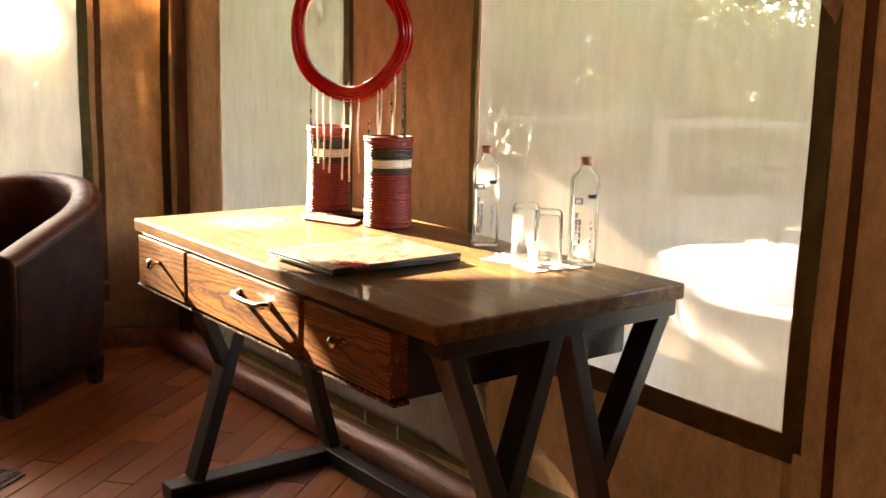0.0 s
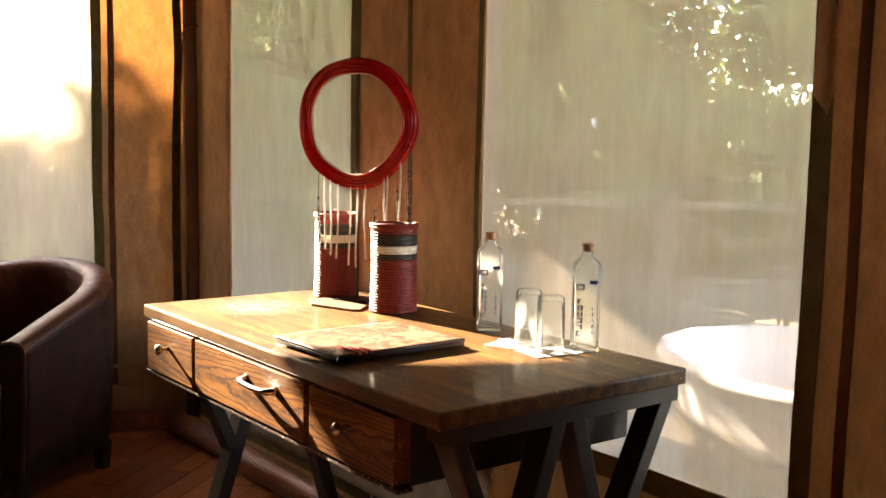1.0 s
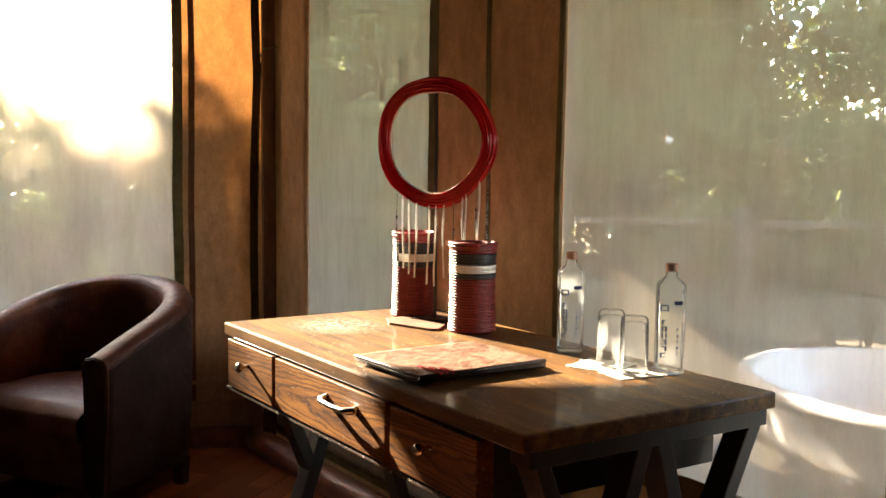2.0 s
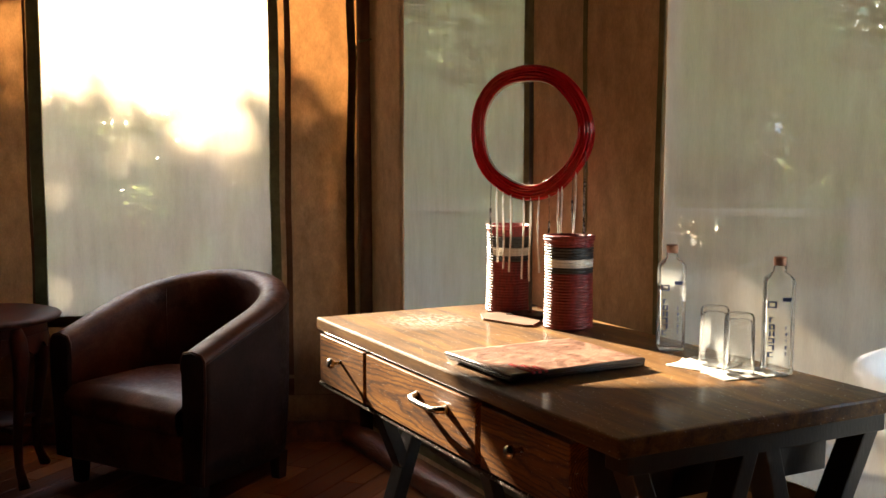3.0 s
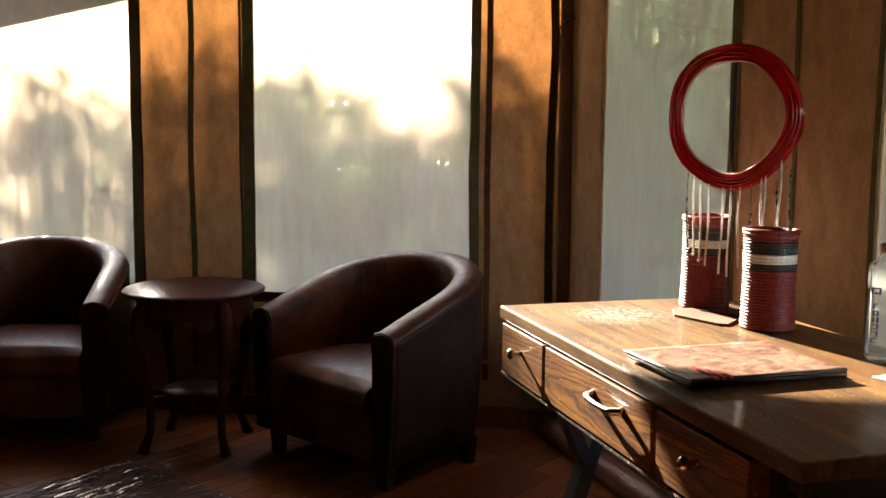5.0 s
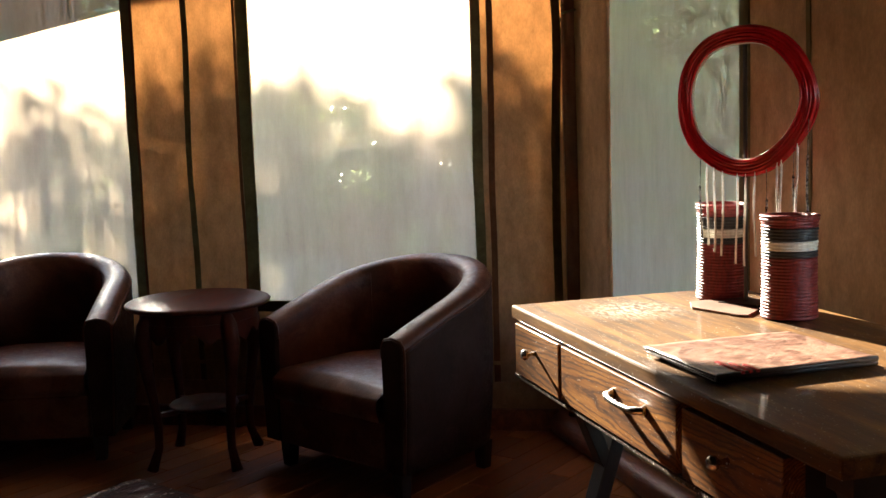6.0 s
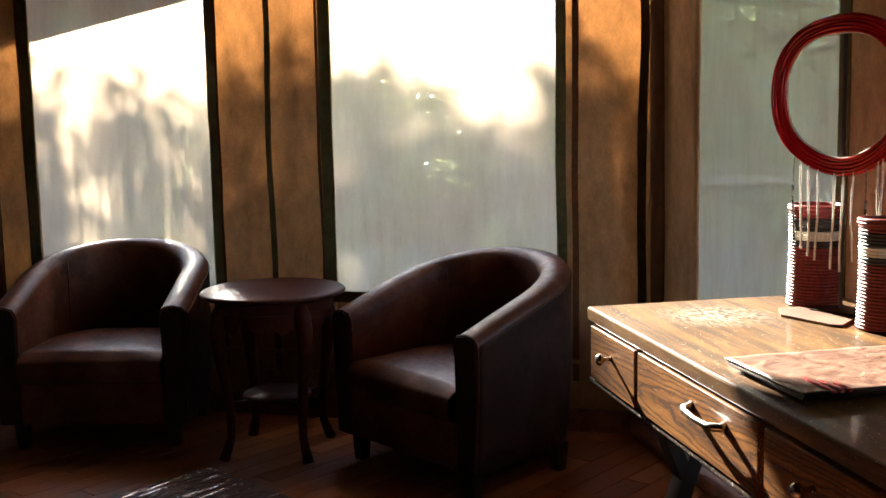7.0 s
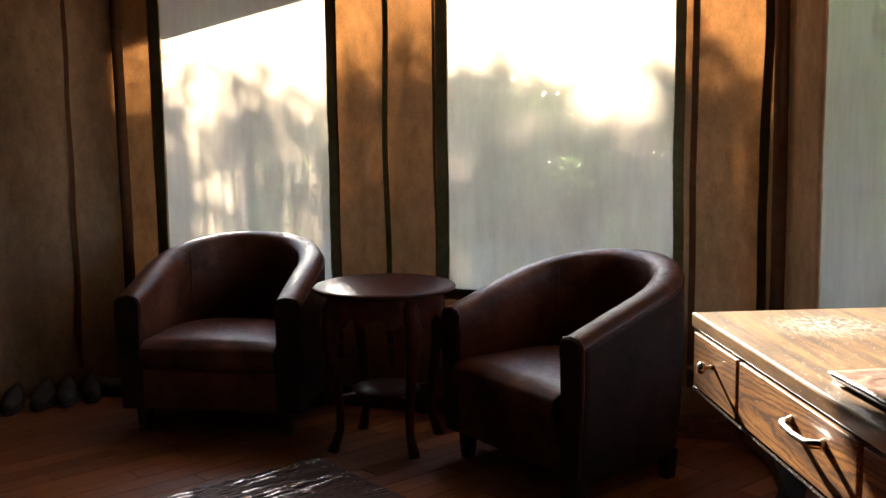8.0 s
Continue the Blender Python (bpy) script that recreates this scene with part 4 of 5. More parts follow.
part("lining", tube(bmesh.new(), [((0.137 + wobble(j * math.tau / 64)) * math.cos(j * math.tau / 64), 0.0, 0.492 + (0.137 + wobble(j * math.tau / 64)) * math.sin(j * math.tau / 64)) for j in range(64)], 0.0025, 6, False, True), CREAM, neck, "pale inner rim", True)
part("stand_rod", tube(bmesh.new(), [(0.002, 0.012, 0.010), (0.0, 0.012, 0.3), (-0.002, 0.012, 0.645)], 0.005, 8), DARKWOOD, neck, "thin dark rod")
part("stand_base", box_bm((-0.05, -0.03, 0.004), (0.05, 0.05, 0.012), 0.002), DARKWOOD, neck)
for ang, ln, mat in ((-128, 0.195, DARKBEAD), (-121, 0.20, BEAD), (-114, 0.205, BEAD), (-106, 0.205, BEAD), (-93, 0.215, BEAD), (-86, 0.22, BEAD), (-78, 0.20, BEAD), (-68, 0.20, DARKBEAD), (-58, 0.19, BEAD), (-54, 0.19, BEAD), (-40, 0.18, DARKBEAD), (-36, 0.18, BEAD), (-16, 0.23, DARKBEAD)):
    a = radians(ang)
    x0, z0 = 0.172 * math.cos(a), 0.492 + 0.172 * math.sin(a)
    bm = bmesh.new()
    npt = int(ln / 0.004)
    pts, rad = [], []
    for j in range(npt + 1):
        f = j / npt
        pts.append((x0 + 0.004 * math.sin(3 * f + ang) * f, -0.012 + 0.004 * math.sin(5 * f + ang) * f, z0 - ln * f))
        rad.append((0.0034 if j % 2 else 0.0022) if f > (0.35 if mat is DARKBEAD else 0.04) else 0.0009)
    tube(bm, pts, rad, 5)
    part("bead_strand", bm, mat, neck, smooth=True)

folder_m = pose(1.394, 3.127, DZ, 0, 0, 1.0)
def folder(z, dx, dy, rot, top):
    f = thing("folder", "brown tooled leather folder with a red stitched band" if top else "brown leather folder under another one", "folder", folder_m @ pose(dx, dy, z, 0, 0, rot), "stacked leather folders")
    part("lower_cover", box_bm((-0.163, -0.130, 0), (0.163, 0.130, 0.0025), 0.001), DARKHIDE, f)
    part("pages", box_bm((-0.155, -0.124, 0.003), (0.154, 0.124, 0.0062)), PAPER, f)
    bm = bmesh.new()
    g = [[bm.verts.new((-0.163 + 0.326 * i / 26, -0.130 + 0.260 * k / 22, 0.0082 + 0.0014 * noise.noise((i * 0.22, k * 0.22, z * 90)))) for k in range(23)] for i in range(27)]
    for i in range(26):
        for k in range(22):
            bm.faces.new((g[i][k], g[i + 1][k], g[i + 1][k + 1], g[i][k + 1]))
    cov = part("upper_cover", bm, BROWNHIDE, f, smooth=True)
    sm = cov.modifiers.new("thick", 'SOLIDIFY')
    sm.thickness = 0.0025
    part("spine", tube(bmesh.new(), [(-0.163, -0.130, 0.0052), (0.163, -0.130, 0.0052)], 0.005, 10), DARKHIDE, f, smooth=True)
    if top:
        for k in range(3):
            part("stitched_band", box_bm((-0.118 + 0.015 * k, -0.1365, 0.006), (-0.111 + 0.015 * k, -0.05 - 0.02 * k, 0.0112), 0.001), REDTHREAD, f, "red stitched thread")
    return f


folder(0.001, 0.016, 0.020, -1.0, False)
folder(0.0125, 0.0, 0.0, 0.5, True)

cardm = thing("card", "flat brown card with cut corners", "card", pose(1.612, 3.625, DZ + 0.001))
bm = bmesh.new()
shape = [(-0.055, 0.03), (-0.02, 0.105), (0.045, 0.10), (0.068, -0.06), (0.008, -0.112), (-0.012, -0.10)]
lo_ = [bm.verts.new((x, y, 0)) for x, y in shape]
hi_ = [bm.verts.new((x, y, 0.005)) for x, y in shape]
bm.faces.new(hi_)
bm.faces.new(lo_[::-1])
for i in range(6):
    bm.faces.new((lo_[i], lo_[(i + 1) % 6], hi_[(i + 1) % 6], hi_[i]))
part("board", bm, CARD, cardm)


def squared(r, a, n=4.5):
    """A rounded square's reach at the angle a."""
    return r * (abs(math.cos(a)) ** n + abs(math.sin(a)) ** n) ** (-1 / n)


def bottle(x, y, turn, label):
    b = thing("bottle", label, "bottle", pose(x, y, DZ + 0.001, 0, 0, turn), "glass water bottles")
    out = [(0, 0.0), (0.026, 0.0), (0.0292, 0.003), (0.030, 0.010), (0.030, 0.186), (0.0288, 0.193), (0.021, 0.201), (0.0138, 0.2065), (0.0122, 0.210), (0.0122, 0.228)]
    inn = [(0.0102, 0.228), (0.0102, 0.208), (0.019, 0.199), (0.0266, 0.191), (0.0276, 0.184), (0.0276, 0.014), (0.022, 0.010), (0, 0.012)]
    bm = lathe(bmesh.new(), out + inn, 48)
    for v in bm.verts:
        if v.co.z < 0.206 and v.co.xy.length > 0.001:
            q = min(1, (0.206 - v.co.z) / 0.018)
            a = math.atan2(v.co.y, v.co.x)
            r = v.co.xy.length
            r += (squared(r, a) - r) * q
            v.co.x, v.co.y = r * math.cos(a), r * math.sin(a)
    part("glass_body", bm, GLASS, b, smooth=True)
    part("cap", lathe(bmesh.new(), [(0.0150, 0.2185), (0.0156, 0.2195), (0.0156, 0.2335), (0.0146, 0.236), (0, 0.236)], 24, None, 0.85, 0.85), COPPER, b, "copper-coloured screw cap", True)
    # writing runs down the side as unreadable bars
    rng = random.Random(5)
    z = 0.150
    for k in range(8):
        hgt = 0.014 if k else 0.018
        bm = bmesh.new()
        wdt = rng.uniform(0.24, 0.36) + (0.16 if k == 0 else 0)
        a0 = -0.55
        bars = [b_ for b_ in [(a0 - wdt * 0.5, 0.11, 0.0, 0.74), (a0 + wdt * 0.35, 0.11, 0.0, 0.74), (a0 - wdt * 0.5, wdt * 0.9, 0.0, 0.16), (a0 - wdt * 0.5, wdt * 0.9, 0.6, 0.74)] if k == 0 or rng.random() < 0.68]
        for aa, wide, f0, f1 in bars:
            v = [bm.verts.new((squared(0.0303, d) * math.sin(d), -squared(0.0303, d) * math.cos(d), zz)) for d, zz in ((aa, z - hgt * f0), (aa + wide, z - hgt * f0), (aa + wide, z - hgt * f1), (aa, z - hgt * f1))]
            bm.faces.new(v)
        part("print", bm, INK, b, "dark blue print")
        z -= hgt
    bm = bmesh.new()
    v = [bm.verts.new((squared(0.0303, d) * math.sin(d), -squared(0.0303, d) * math.cos(d), zz)) for d, zz in ((0.05, 0.158), (0.62, 0.158), (0.55, 0.150), (0.12, 0.150))]
    bm.faces.new(v)
    part("emblem", bm, INK, b, "dark blue emblem")
    bm = bmesh.new()
    for j in range(5):
        zz = 0.10 - 0.013 * j
        v = [bm.verts.new((squared(0.0303, d) * math.sin(d), -squared(0.0303, d) * math.cos(d), q)) for d, q in ((0.28, zz), (0.28 + 0.1 + 0.06 * (j % 2), zz), (0.30 + 0.05 * (j % 3), zz - 0.008))]
        bm.faces.new(v)
    part("small_print", bm, INK, b, "small dark blue print")
    return b


bottle(1.737, 3.128, -32, "clear glass water bottle with copper cap")
bottle(1.768, 2.838, -36, "clear glass water bottle with copper cap beside the tumblers")


def tumbler(x, y):
    g = thing("tumbler", "clear glass tumbler turned upside down on tissue", "glass", pose(x, y, DZ + 0.006), "upturned tumblers")
    part("glass_wall", lathe(bmesh.new(), [(0.0385, 0.0), (0.041, 0.0), (0.0395, 0.100), (0.0385, 0.112), (0.034, 0.118), (0.028, 0.120), (0, 0.116), (0, 0.106), (0.030, 0.106), (0.0355, 0.100), (0.0385, 0.0)], 40, None, 0.76, 0.76), GLASS, g, smooth=True)
    return g


tumbler(1.708, 2.955)
tumbler(1.688, 2.862)


def tissue(x, y, w, d, rot, seed, label):
    t = thing("tissue", label, "tissue", pose(x, y, DZ + 0.001, 0, 0, rot), "paper tissues under the tumblers")
    bm = bmesh.new()
    n = 14
    g = [[bm.verts.new((-w / 2 + w * i / n, -d / 2 + d * k / n, 0.0006 + 0.005 * max(0, noise.noise((i * 0.45 + seed, k * 0.45, seed))) * (1.5 if max(i, k) > n - 3 else 0.7))) for k in range(n + 1)] for i in range(n + 1)]
    for i in range(n):
        for k in range(n):
            bm.faces.new((g[i][k], g[i + 1][k], g[i + 1][k + 1], g[i][k + 1]))
    sh = part("sheet", bm, TISSUE, t, smooth=True)
    sm = sh.modifiers.new("thick", 'SOLIDIFY')
    sm.thickness, sm.offset = 0.0012, 1
    return t


tissue(1.69, 2.965, 0.12, 0.11, 20, 3, "crumpled white paper tissue under a tumbler")
tissue(1.705, 2.862, 0.15, 0.085, -8, 7, "folded white paper tissue under a tumbler")


# ---- armchairs ----
def tub_chair(m, label):
    c = thing("armchair", label, "armchair", m, "leather tub chairs")
    R, ST = 0.318, 0.047
    path = []                                   # plan line of the shell's middle, its outward normal, and its height
    nside, narc = 12, 30
    yc = 0.0
    for i in range(nside):
        f = i / nside
        path.append((R, -0.29 + (yc + 0.29) * f, 1, 0))
    for i in range(narc + 1):
        a = math.pi * i / narc
        path.append((R * math.cos(a), yc + (R - 0.005) * math.sin(a), math.cos(a), math.sin(a)))
    for i in range(1, nside + 1):
        f = i / nside
        path.append((-R, yc - (yc + 0.29) * f, -1, 0))
    tops = []
    for x, y, _, _ in path:
        f = min(1, max(0, (y + 0.29) / 0.60))
        tops.append(0.545 + 0.182 * (0.75 * f + 0.25 * math.sin(f * math.pi / 2)))
    bm = bmesh.new()
    rings = []
    for (x, y, nx, ny), top in zip(path, tops):
        sec = [(ST - 0.012, 0.10), (ST - 0.002, 0.22), (ST + 0.004, 0.38), (ST + 0.006, top - 0.05), (ST + 0.005, top - 0.028), (ST - 0.006, top - 0.010), (ST - 0.022, top - 0.001), (0.0, top + 0.003), (-0.022, top - 0.001), (-ST + 0.004, top - 0.012), (-ST - 0.004, top - 0.032), (-ST - 0.004, top - 0.07), (-ST, 0.40), (-ST + 0.004, 0.26)]
        rings.append([bm.verts.new((x + nx * o, y + ny * o, z)) for o, z in sec])
    for p, q in zip(rings, rings[1:]):
        for k in range(len(p) - 1):
            bm.faces.new((p[k], q[k], q[k + 1], p[k + 1]))
        bm.faces.new((p[-1], q[-1], q[0], p[0]))
    part("shell", bm, LEATHER, c, smooth=True)
    # outer panel: shade on the shell's outside, given as darker leather
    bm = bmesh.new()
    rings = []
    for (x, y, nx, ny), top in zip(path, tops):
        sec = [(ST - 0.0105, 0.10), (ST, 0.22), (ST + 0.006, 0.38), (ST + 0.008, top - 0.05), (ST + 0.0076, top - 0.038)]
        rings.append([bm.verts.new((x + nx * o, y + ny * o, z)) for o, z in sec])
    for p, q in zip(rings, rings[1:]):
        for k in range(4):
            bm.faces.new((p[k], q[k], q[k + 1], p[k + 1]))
    outer = part("outer_panel", bm, SHADELEATHER, c, "brown leather outer panel, darkened for shade", True)
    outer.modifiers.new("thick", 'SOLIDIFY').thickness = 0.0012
    # flat padded arm fronts in the same shade-darkened leather, with piping round them
    for s in (1, -1):
        bm = bmesh.new()
        outline = [(ST - 0.012, 0.10), (ST + 0.004, 0.38), (ST + 0.006, 0.495), (ST + 0.004, 0.52), (ST - 0.010, 0.537), (0.0, 0.545), (-ST + 0.010, 0.537), (-ST - 0.003, 0.515), (-ST - 0.004, 0.475), (-ST + 0.004, 0.10)]
        a_ = [bm.verts.new((s * (R + o), -0.29, z)) for o, z in outline]
        b_ = [bm.verts.new((s * (R + o * 0.86), -0.302, z * 0.985 + 0.004)) for o, z in outline]
        for k in range(len(outline)):
            j = (k + 1) % len(outline)
            bm.faces.new((a_[k], a_[j], b_[j], b_[k]))
        bm.faces.new(b_)
        bm.faces.new(a_[::-1])
        part("arm_front", bm, SHADELEATHER, c, smooth=False)
        part("piping", tube(bmesh.new(), [(s * (R + o), -0.293, z) for o, z in outline[:-1]], 0.0045, 6), LEATHER, c, smooth=True)
    pts = []
    for (x, y, nx, ny), top in zip(path, tops):
        pts.append((x + nx * (ST + 0.006), y + ny * (ST + 0.006), top - 0.036))
    part("piping", tube(bmesh.new(), pts, 0.004, 6), LEATHER, c, smooth=True)
    # vertical seams of the back
    for i in (nside + 5, nside + narc - 5):
        x, y, nx, ny = path[i]
        top = tops[i]
        part("seam", tube(bmesh.new(), [(x - nx * (ST + 0.003), y - ny * (ST + 0.003), 0.40), (x - nx * (ST + 0.005), y - ny * (ST + 0.005), top - 0.03), (x, y, top + 0.004), (x + nx * (ST + 0.005), y + ny * (ST + 0.005), top - 0.03)], 0.0025, 5), LEATHER, c, smooth=True)
    # seat
    bm = bmesh.new()
    n = 18
    grid = []
    for i in range(n + 1):
        row = []
        for k in range(n + 1):
            fx, fy = 2 * i / n - 1, k / n
            wx = 0.268 * fx
            yy = -0.315 + 0.50 * fy
            if fy > 0.6:
                wx *= math.sqrt(max(0.05, 1 - ((fy - 0.6) / 0.42) ** 2))
            crown = 0.022 * (1 - fx ** 4) * (1 - (2 * fy - 1) ** 4)
            edge = -0.022 * (max(0, 0.08 - fy) / 0.08) ** 2
            row.append(bm.verts.new((wx, yy, 0.368 + crown + edge)))
        grid.append(row)
    for i in range(n + 1):
        for k in range(n):
            if i < n:
                bm.faces.new((grid[i][k], grid[i + 1][k], grid[i + 1][k + 1], grid[i][k + 1]))
    front = [[grid[i][0] for i in range(n + 1)]]
    for z, yy in ((0.338, -0.326), (0.30, -0.328), (0.265, -0.318), (0.262, -0.27)):
        front.append([bm.verts.new((0.268 * (2 * i / n - 1), yy, z)) for i in range(n + 1)])
    for p, q in zip(front, front[1:]):
        for i in range(n):
            bm.faces.new((p[i], p[i + 1], q[i + 1], q[i]))
    part("seat_cushion", bm, LEATHER, c, smooth=True)
    part("front_panel", box_bm((-0.27, -0.300, 0.10), (0.27, -0.27, 0.262), 0.008), LEATHER, c)
    part("seat_base", box_bm((-0.266, -0.268, 0.105), (0.266, 0.20, 0.26), 0.01), LEATHER, c)
    for x in (-0.29, 0.29):
        for y in (-0.245, 0.16):
            bm = lathe(bmesh.new(), [(0, 0), (0.026, 0), (0.034, 0.10), (0, 0.10)], 4, Matrix.Translation((x, y, 0)) @ Matrix.Rotation(radians(45), 4, 'Z'))
            part("foot", bm, DARKWOOD, c)
    return c


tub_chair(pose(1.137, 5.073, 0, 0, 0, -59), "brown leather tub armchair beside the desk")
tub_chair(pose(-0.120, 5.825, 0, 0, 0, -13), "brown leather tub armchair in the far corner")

# ---- side table ----
tb = thing("side_table", "round mahogany side table with curved legs and a low shelf", "table", pose(0.49, 5.385, 0, 0, 0, -20))
part("tabletop", lathe(bmesh.new(), [(0, 0.578), (0.235, 0.578), (0.252, 0.583), (0.262, 0.590), (0.264, 0.596), (0.258, 0.602), (0.245, 0.606), (0, 0.606)], 64), REDWOOD, tb, smooth=True)
part("apron", lathe(bmesh.new(), [(0.195, 0.577), (0.195, 0.52), (0.205, 0.513), (0.212, 0.52), (0.212, 0.577)], 48), REDWOOD, tb, smooth=True)
for k in range(4):
    sb = bmesh.new()
    cols = []
    for j in range(25):
        f = j / 24
        a = radians(-45 + 90 * k + 8 + 74 * f)
        drop = 0.030 * (0.5 - 0.5 * math.cos(3 * math.tau * f)) + 0.022 * (1 - math.sin(math.pi * f))
        cols.append([sb.verts.new((r * math.cos(a), r * math.sin(a), z)) for r, z in ((0.216, 0.54), (0.216, 0.512 - drop), (0.204, 0.512 - drop), (0.204, 0.54))])
    for p, q in zip(cols, cols[1:]):
        for i in range(4):
            sb.faces.new((p[i], q[i], q[(i + 1) % 4], p[(i + 1) % 4]))
    sb.faces.new(cols[0])
    sb.faces.new(cols[-1][::-1])
    part("apron_scallop", sb, REDWOOD, tb)
for k in range(4):
    a = radians(-45 + 90 * k)
    d = Vector((math.cos(a), math.sin(a), 0))
    pts = [d * r + Vector((0, 0, z)) for r, z in ((0.190, 0.57), (0.215, 0.53), (0.228, 0.47), (0.220, 0.38), (0.200, 0.26), (0.188, 0.16), (0.190, 0.08), (0.210, 0.03), (0.222, 0.0))]
    part("leg", tube(bmesh.new(), pts, [0.026, 0.031, 0.030, 0.023, 0.018, 0.016, 0.015, 0.018, 0.021], 10), REDWOOD, tb, smooth=True)
    part("stretcher", beam(bmesh.new(), d * 0.05 + Vector((0, 0, 0.20)), d * 0.195 + Vector((0, 0, 0.20)), 0.022, 0.018), REDWOOD, tb)
part("low_shelf", lathe(bmesh.new(), [(0, 0.200), (0.115, 0.200), (0.128, 0.207), (0.122, 0.218), (0, 0.218)], 40), REDWOOD, tb, smooth=True)

# ---- rug ----
RUG = Matrix.Translation((0.235, 5.205, 0)) @ Matrix.Rotation(math.atan2(-0.58, -0.81), 4, 'Z')
rug = thing("rug", "dark woven rag rug with glinting strands", "rug", RUG)
RL, RW = 2.0, 1.25
part("backing", box_bm((0, 0.0, 0.001), (RL, RW, 0.006), 0.001), RAG, rug)
rr_ = random.Random(9)
dark_bm, foil_bm = bmesh.new(), bmesh.new()
for k in range(112):
    y = 0.008 + k * (RW - 0.016) / 112
    x = 0.0
    while x < RL:
        ln = rr_.uniform(0.05, 0.22)
        bmx = foil_bm if rr_.random() < 0.11 else dark_bm
        m_ = min(RL, x + ln)
        tube(bmx, [(x, y + rr_.uniform(-0.002, 0.002), 0.007), ((x + m_) / 2, y, 0.010 + rr_.uniform(0, 0.003)), (m_, y + rr_.uniform(-0.002, 0.002), 0.007)], 0.0048, 5)
        x = m_
tagged(part("strand", dark_bm, RAG, rug), kind="stuff")
tagged(part("foil_strand", foil_bm, GLINT, rug, "pale glinting strands"), kind="stuff")


# ---- shoes along the far wall ----
def shoe(x, y, turn, mat, label):
    s = thing("shoe", label, "shoe", pose(x, y, 0, 0, 0, turn), "shoes along the wall")
    part("sole", lathe(bmesh.new(), [(0, 0), (0.95, 0), (1.0, 0.006), (1.0, 0.018), (0.95, 0.022), (0, 0.022)], 28, None, 0.047, 0.135), SHOE, s, smooth=True)
    bm = bmesh.new()
    rings = []
    for i in range(13):
        f = i / 12
        yy = -0.13 + 0.26 * f
        w = 0.043 * math.sin(math.pi * min(0.98, 0.06 + 0.88 * f)) ** 0.45
        hgt = 0.030 + 0.030 * math.sin(math.pi * 0.62 * f)
        rings.append([bm.verts.new((w * math.cos(math.pi * k / 8), yy, 0.02 + hgt * math.sin(math.pi * k / 8) ** 0.8)) for k in range(9)])
    for p, q in zip(rings, rings[1:]):
        for k in range(8):
            bm.faces.new((p[k], q[k], q[k + 1], p[k + 1]))
        bm.faces.new((p[8], q[8], q[0], p[0]))
    bm.faces.new(rings[0])
    bm.faces.new(rings[-1][::-1])
    part("upper", bm, mat, s, smooth=True)
    return s


for x, y, r, mat, lab in ((-1.10, 6.03, 8, PALESHOE, "pale worn canvas shoe on the floor"), (-0.99, 6.09, 4, PALESHOE, "pale worn canvas shoe on the floor"), (-0.90, 6.14, 12, SHOE, "dark leather shoe on the floor"), (-0.81, 6.19, 15, SHOE, "dark leather shoe on the floor"), (-0.71, 6.22, 70, SHOE, "dark leather shoe turned sideways by the wall")):
    shoe(x, y, r, mat, lab)

# ---- floor boards ----
floor = thing("floor", "reddish varnished wooden plank floor", "floor", kind="structure")
part("subfloor", box_bm((-5, -1.6, -0.12), (XE + 0.02, 5.2, -0.024)), DARKWOOD, floor)
TURN = Matrix.Rotation(radians(38), 4, 'Z')
BACK = TURN.inverted()
PW, PL = 0.092, 0.75
plank_me = bpy.data.meshes.new("plank")
pb = box_bm((0, 0, -0.022), (PL - 0.004, PW - 0.003, 0), 0.0015)
pb.to_mesh(plank_me)
pb.free()
plank_me.materials.append(PLANK)
near, rest = [], []
for r in range(-60, 100):
    for k in range(-10, 14):
        c = TURN @ Vector((k * PL + 0.27 * ((r * 37) % 11) / 3.6, r * PW, 0))
        mid = TURN @ Vector((k * PL + 0.27 * ((r * 37) % 11) / 3.6 + PL / 2, r * PW + PW / 2, 0))
        if not (-4.8 < mid.x < XE + 0.3 and -1.5 < mid.y < 7.0):
            continue
        q = NORTH.inverted() @ mid
        w = WEST.inverted() @ mid
        if q.y < -0.25 or w.y < -0.25:
            continue
        (near if 3.3 < mid.y < 6.6 and -1.4 < mid.x < 2.0 else rest).append(c)
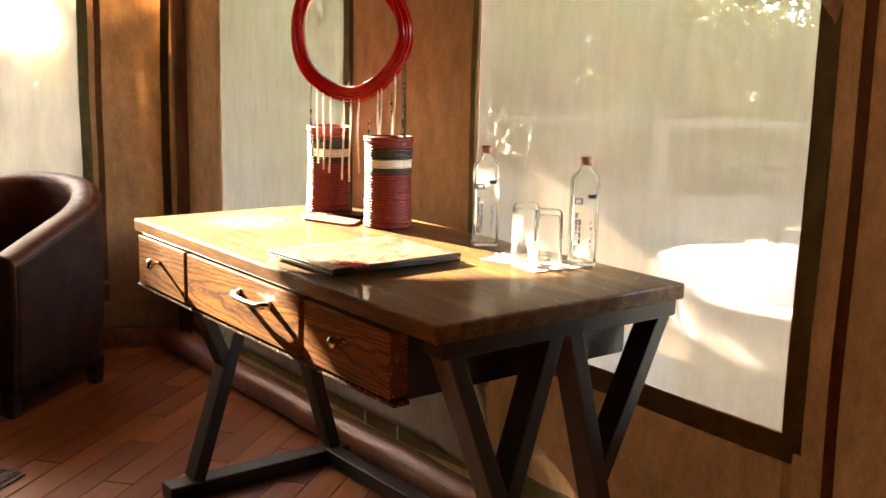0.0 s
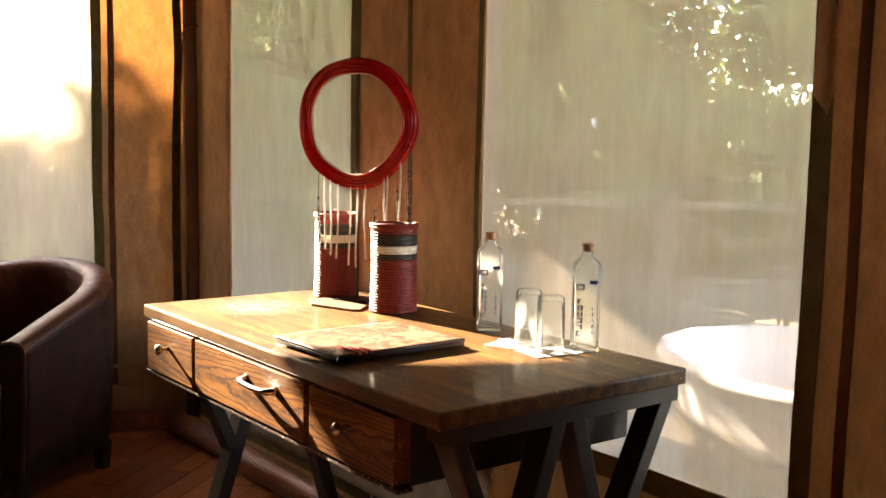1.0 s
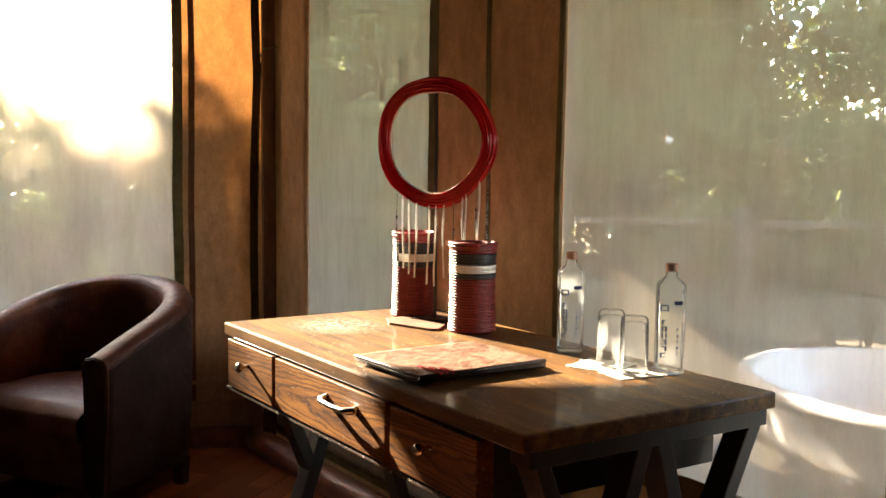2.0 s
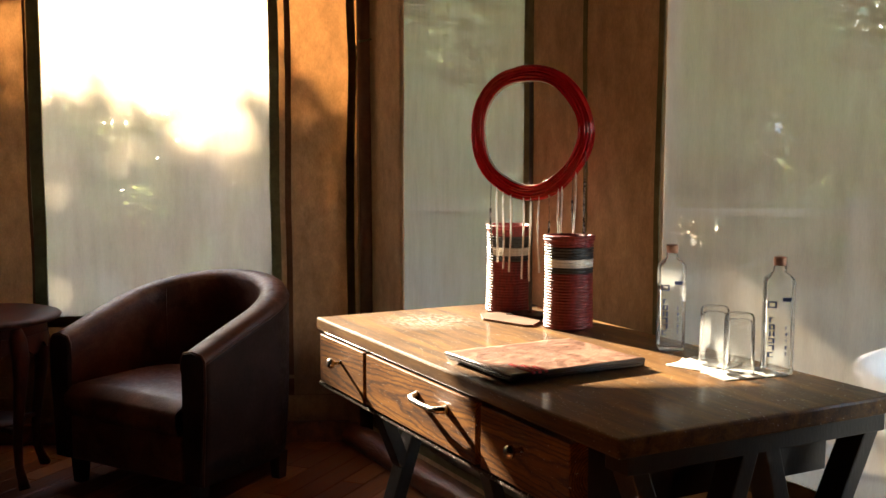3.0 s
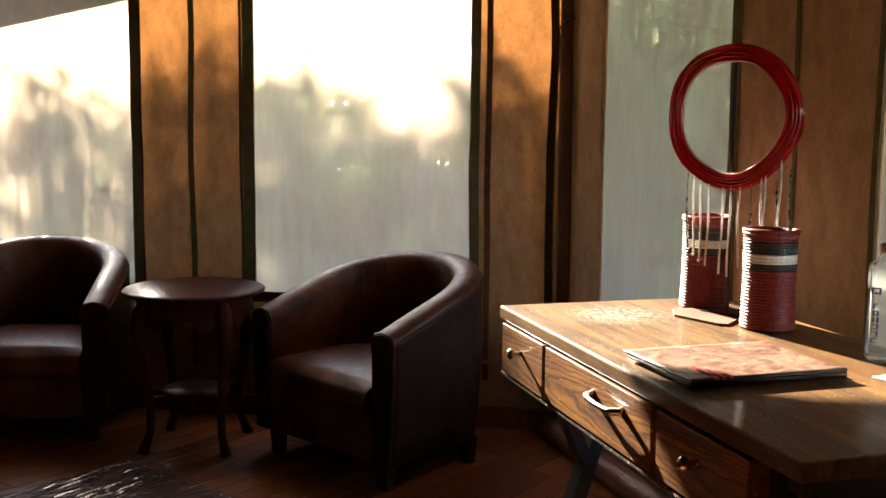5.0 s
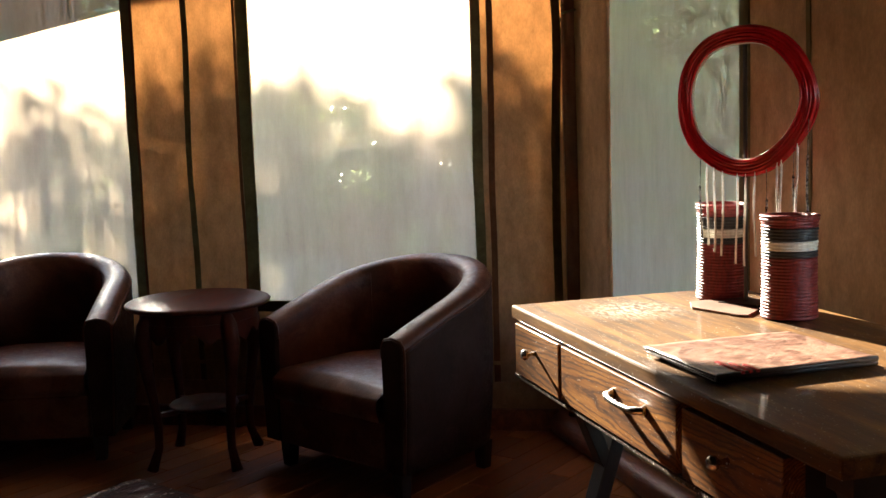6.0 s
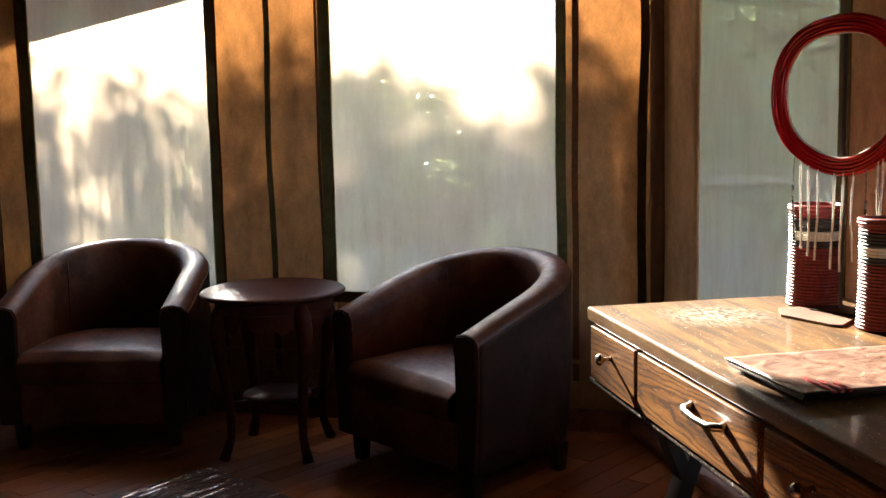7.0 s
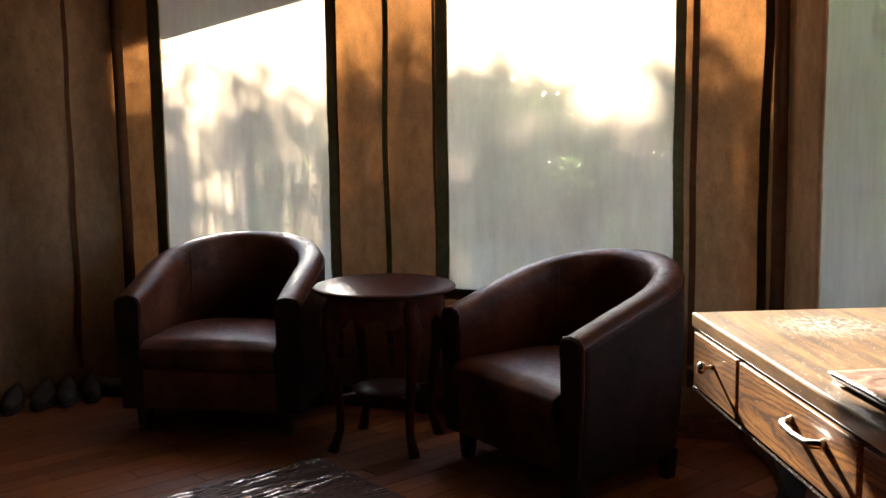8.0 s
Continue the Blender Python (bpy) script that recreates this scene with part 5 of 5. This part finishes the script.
EDGES = [(Vector((XE + 0.004, 0, 0)), Vector((1, 0, 0))), (Vector((-4.99, 0, 0)), Vector((-1, 0, 0))), (Vector((0, -1.59, 0)), Vector((0, -1, 0)))]
for m_ in (NORTH, WEST):
    EDGES.append((m_ @ Vector((0, 0.004, 0)), -(m_.to_3x3() @ Vector((0, 1, 0)))))


def trim_to_walls(bm):
    """Cut boards off where they meet the canvas walls."""
    for co, no in EDGES:
        bmesh.ops.bisect_plane(bm, geom=bm.verts[:] + bm.edges[:] + bm.faces[:], plane_co=co, plane_no=no, clear_outer=True)
    return bm


def crosses(c):
    m_ = Matrix.Translation(c) @ TURN
    return any((m_ @ Vector((x, y, 0)) - co).dot(no) > 0 for x in (0, PL) for y in (0, PW) for co, no in EDGES)


near.sort(key=lambda c: (c.x - 0.8) ** 2 + (c.y - 4.6) ** 2)
rest += near[300:]
for c in near[:300]:
    me = plank_me
    if crosses(c):
        m_ = Matrix.Translation(c) @ TURN
        pb = box_bm((0, 0, -0.022), (PL - 0.004, PW - 0.003, 0), 0.0015, m_)
        trim_to_walls(pb)
        if not pb.faces:
            pb.free()
            continue
        pb.transform(m_.inverted())
        me = bpy.data.meshes.new("plank")
        pb.to_mesh(me)
        pb.free()
        me.materials.append(PLANK)
    o = new("plank", me)
    o.parent = floor
    o.matrix_basis = Matrix.Translation(c) @ TURN
bm = bmesh.new()
for c in rest:
    m_ = Matrix.Translation(c) @ TURN
    v = [bm.verts.new(m_ @ Vector(p)) for p in ((0, 0, 0), (PL - 0.004, 0, 0), (PL - 0.004, PW - 0.003, 0), (0, PW - 0.003, 0), (0, 0, -0.022), (PL - 0.004, 0, -0.022), (PL - 0.004, PW - 0.003, -0.022), (0, PW - 0.003, -0.022))]
    for f in ((0, 1, 2, 3), (0, 4, 5, 1), (1, 5, 6, 2), (2, 6, 7, 3), (3, 7, 4, 0)):
        bm.faces.new([v[i] for i in f])
trim_to_walls(bm)
tagged(part("planks", bm, PLANK, floor), kind="stuff")
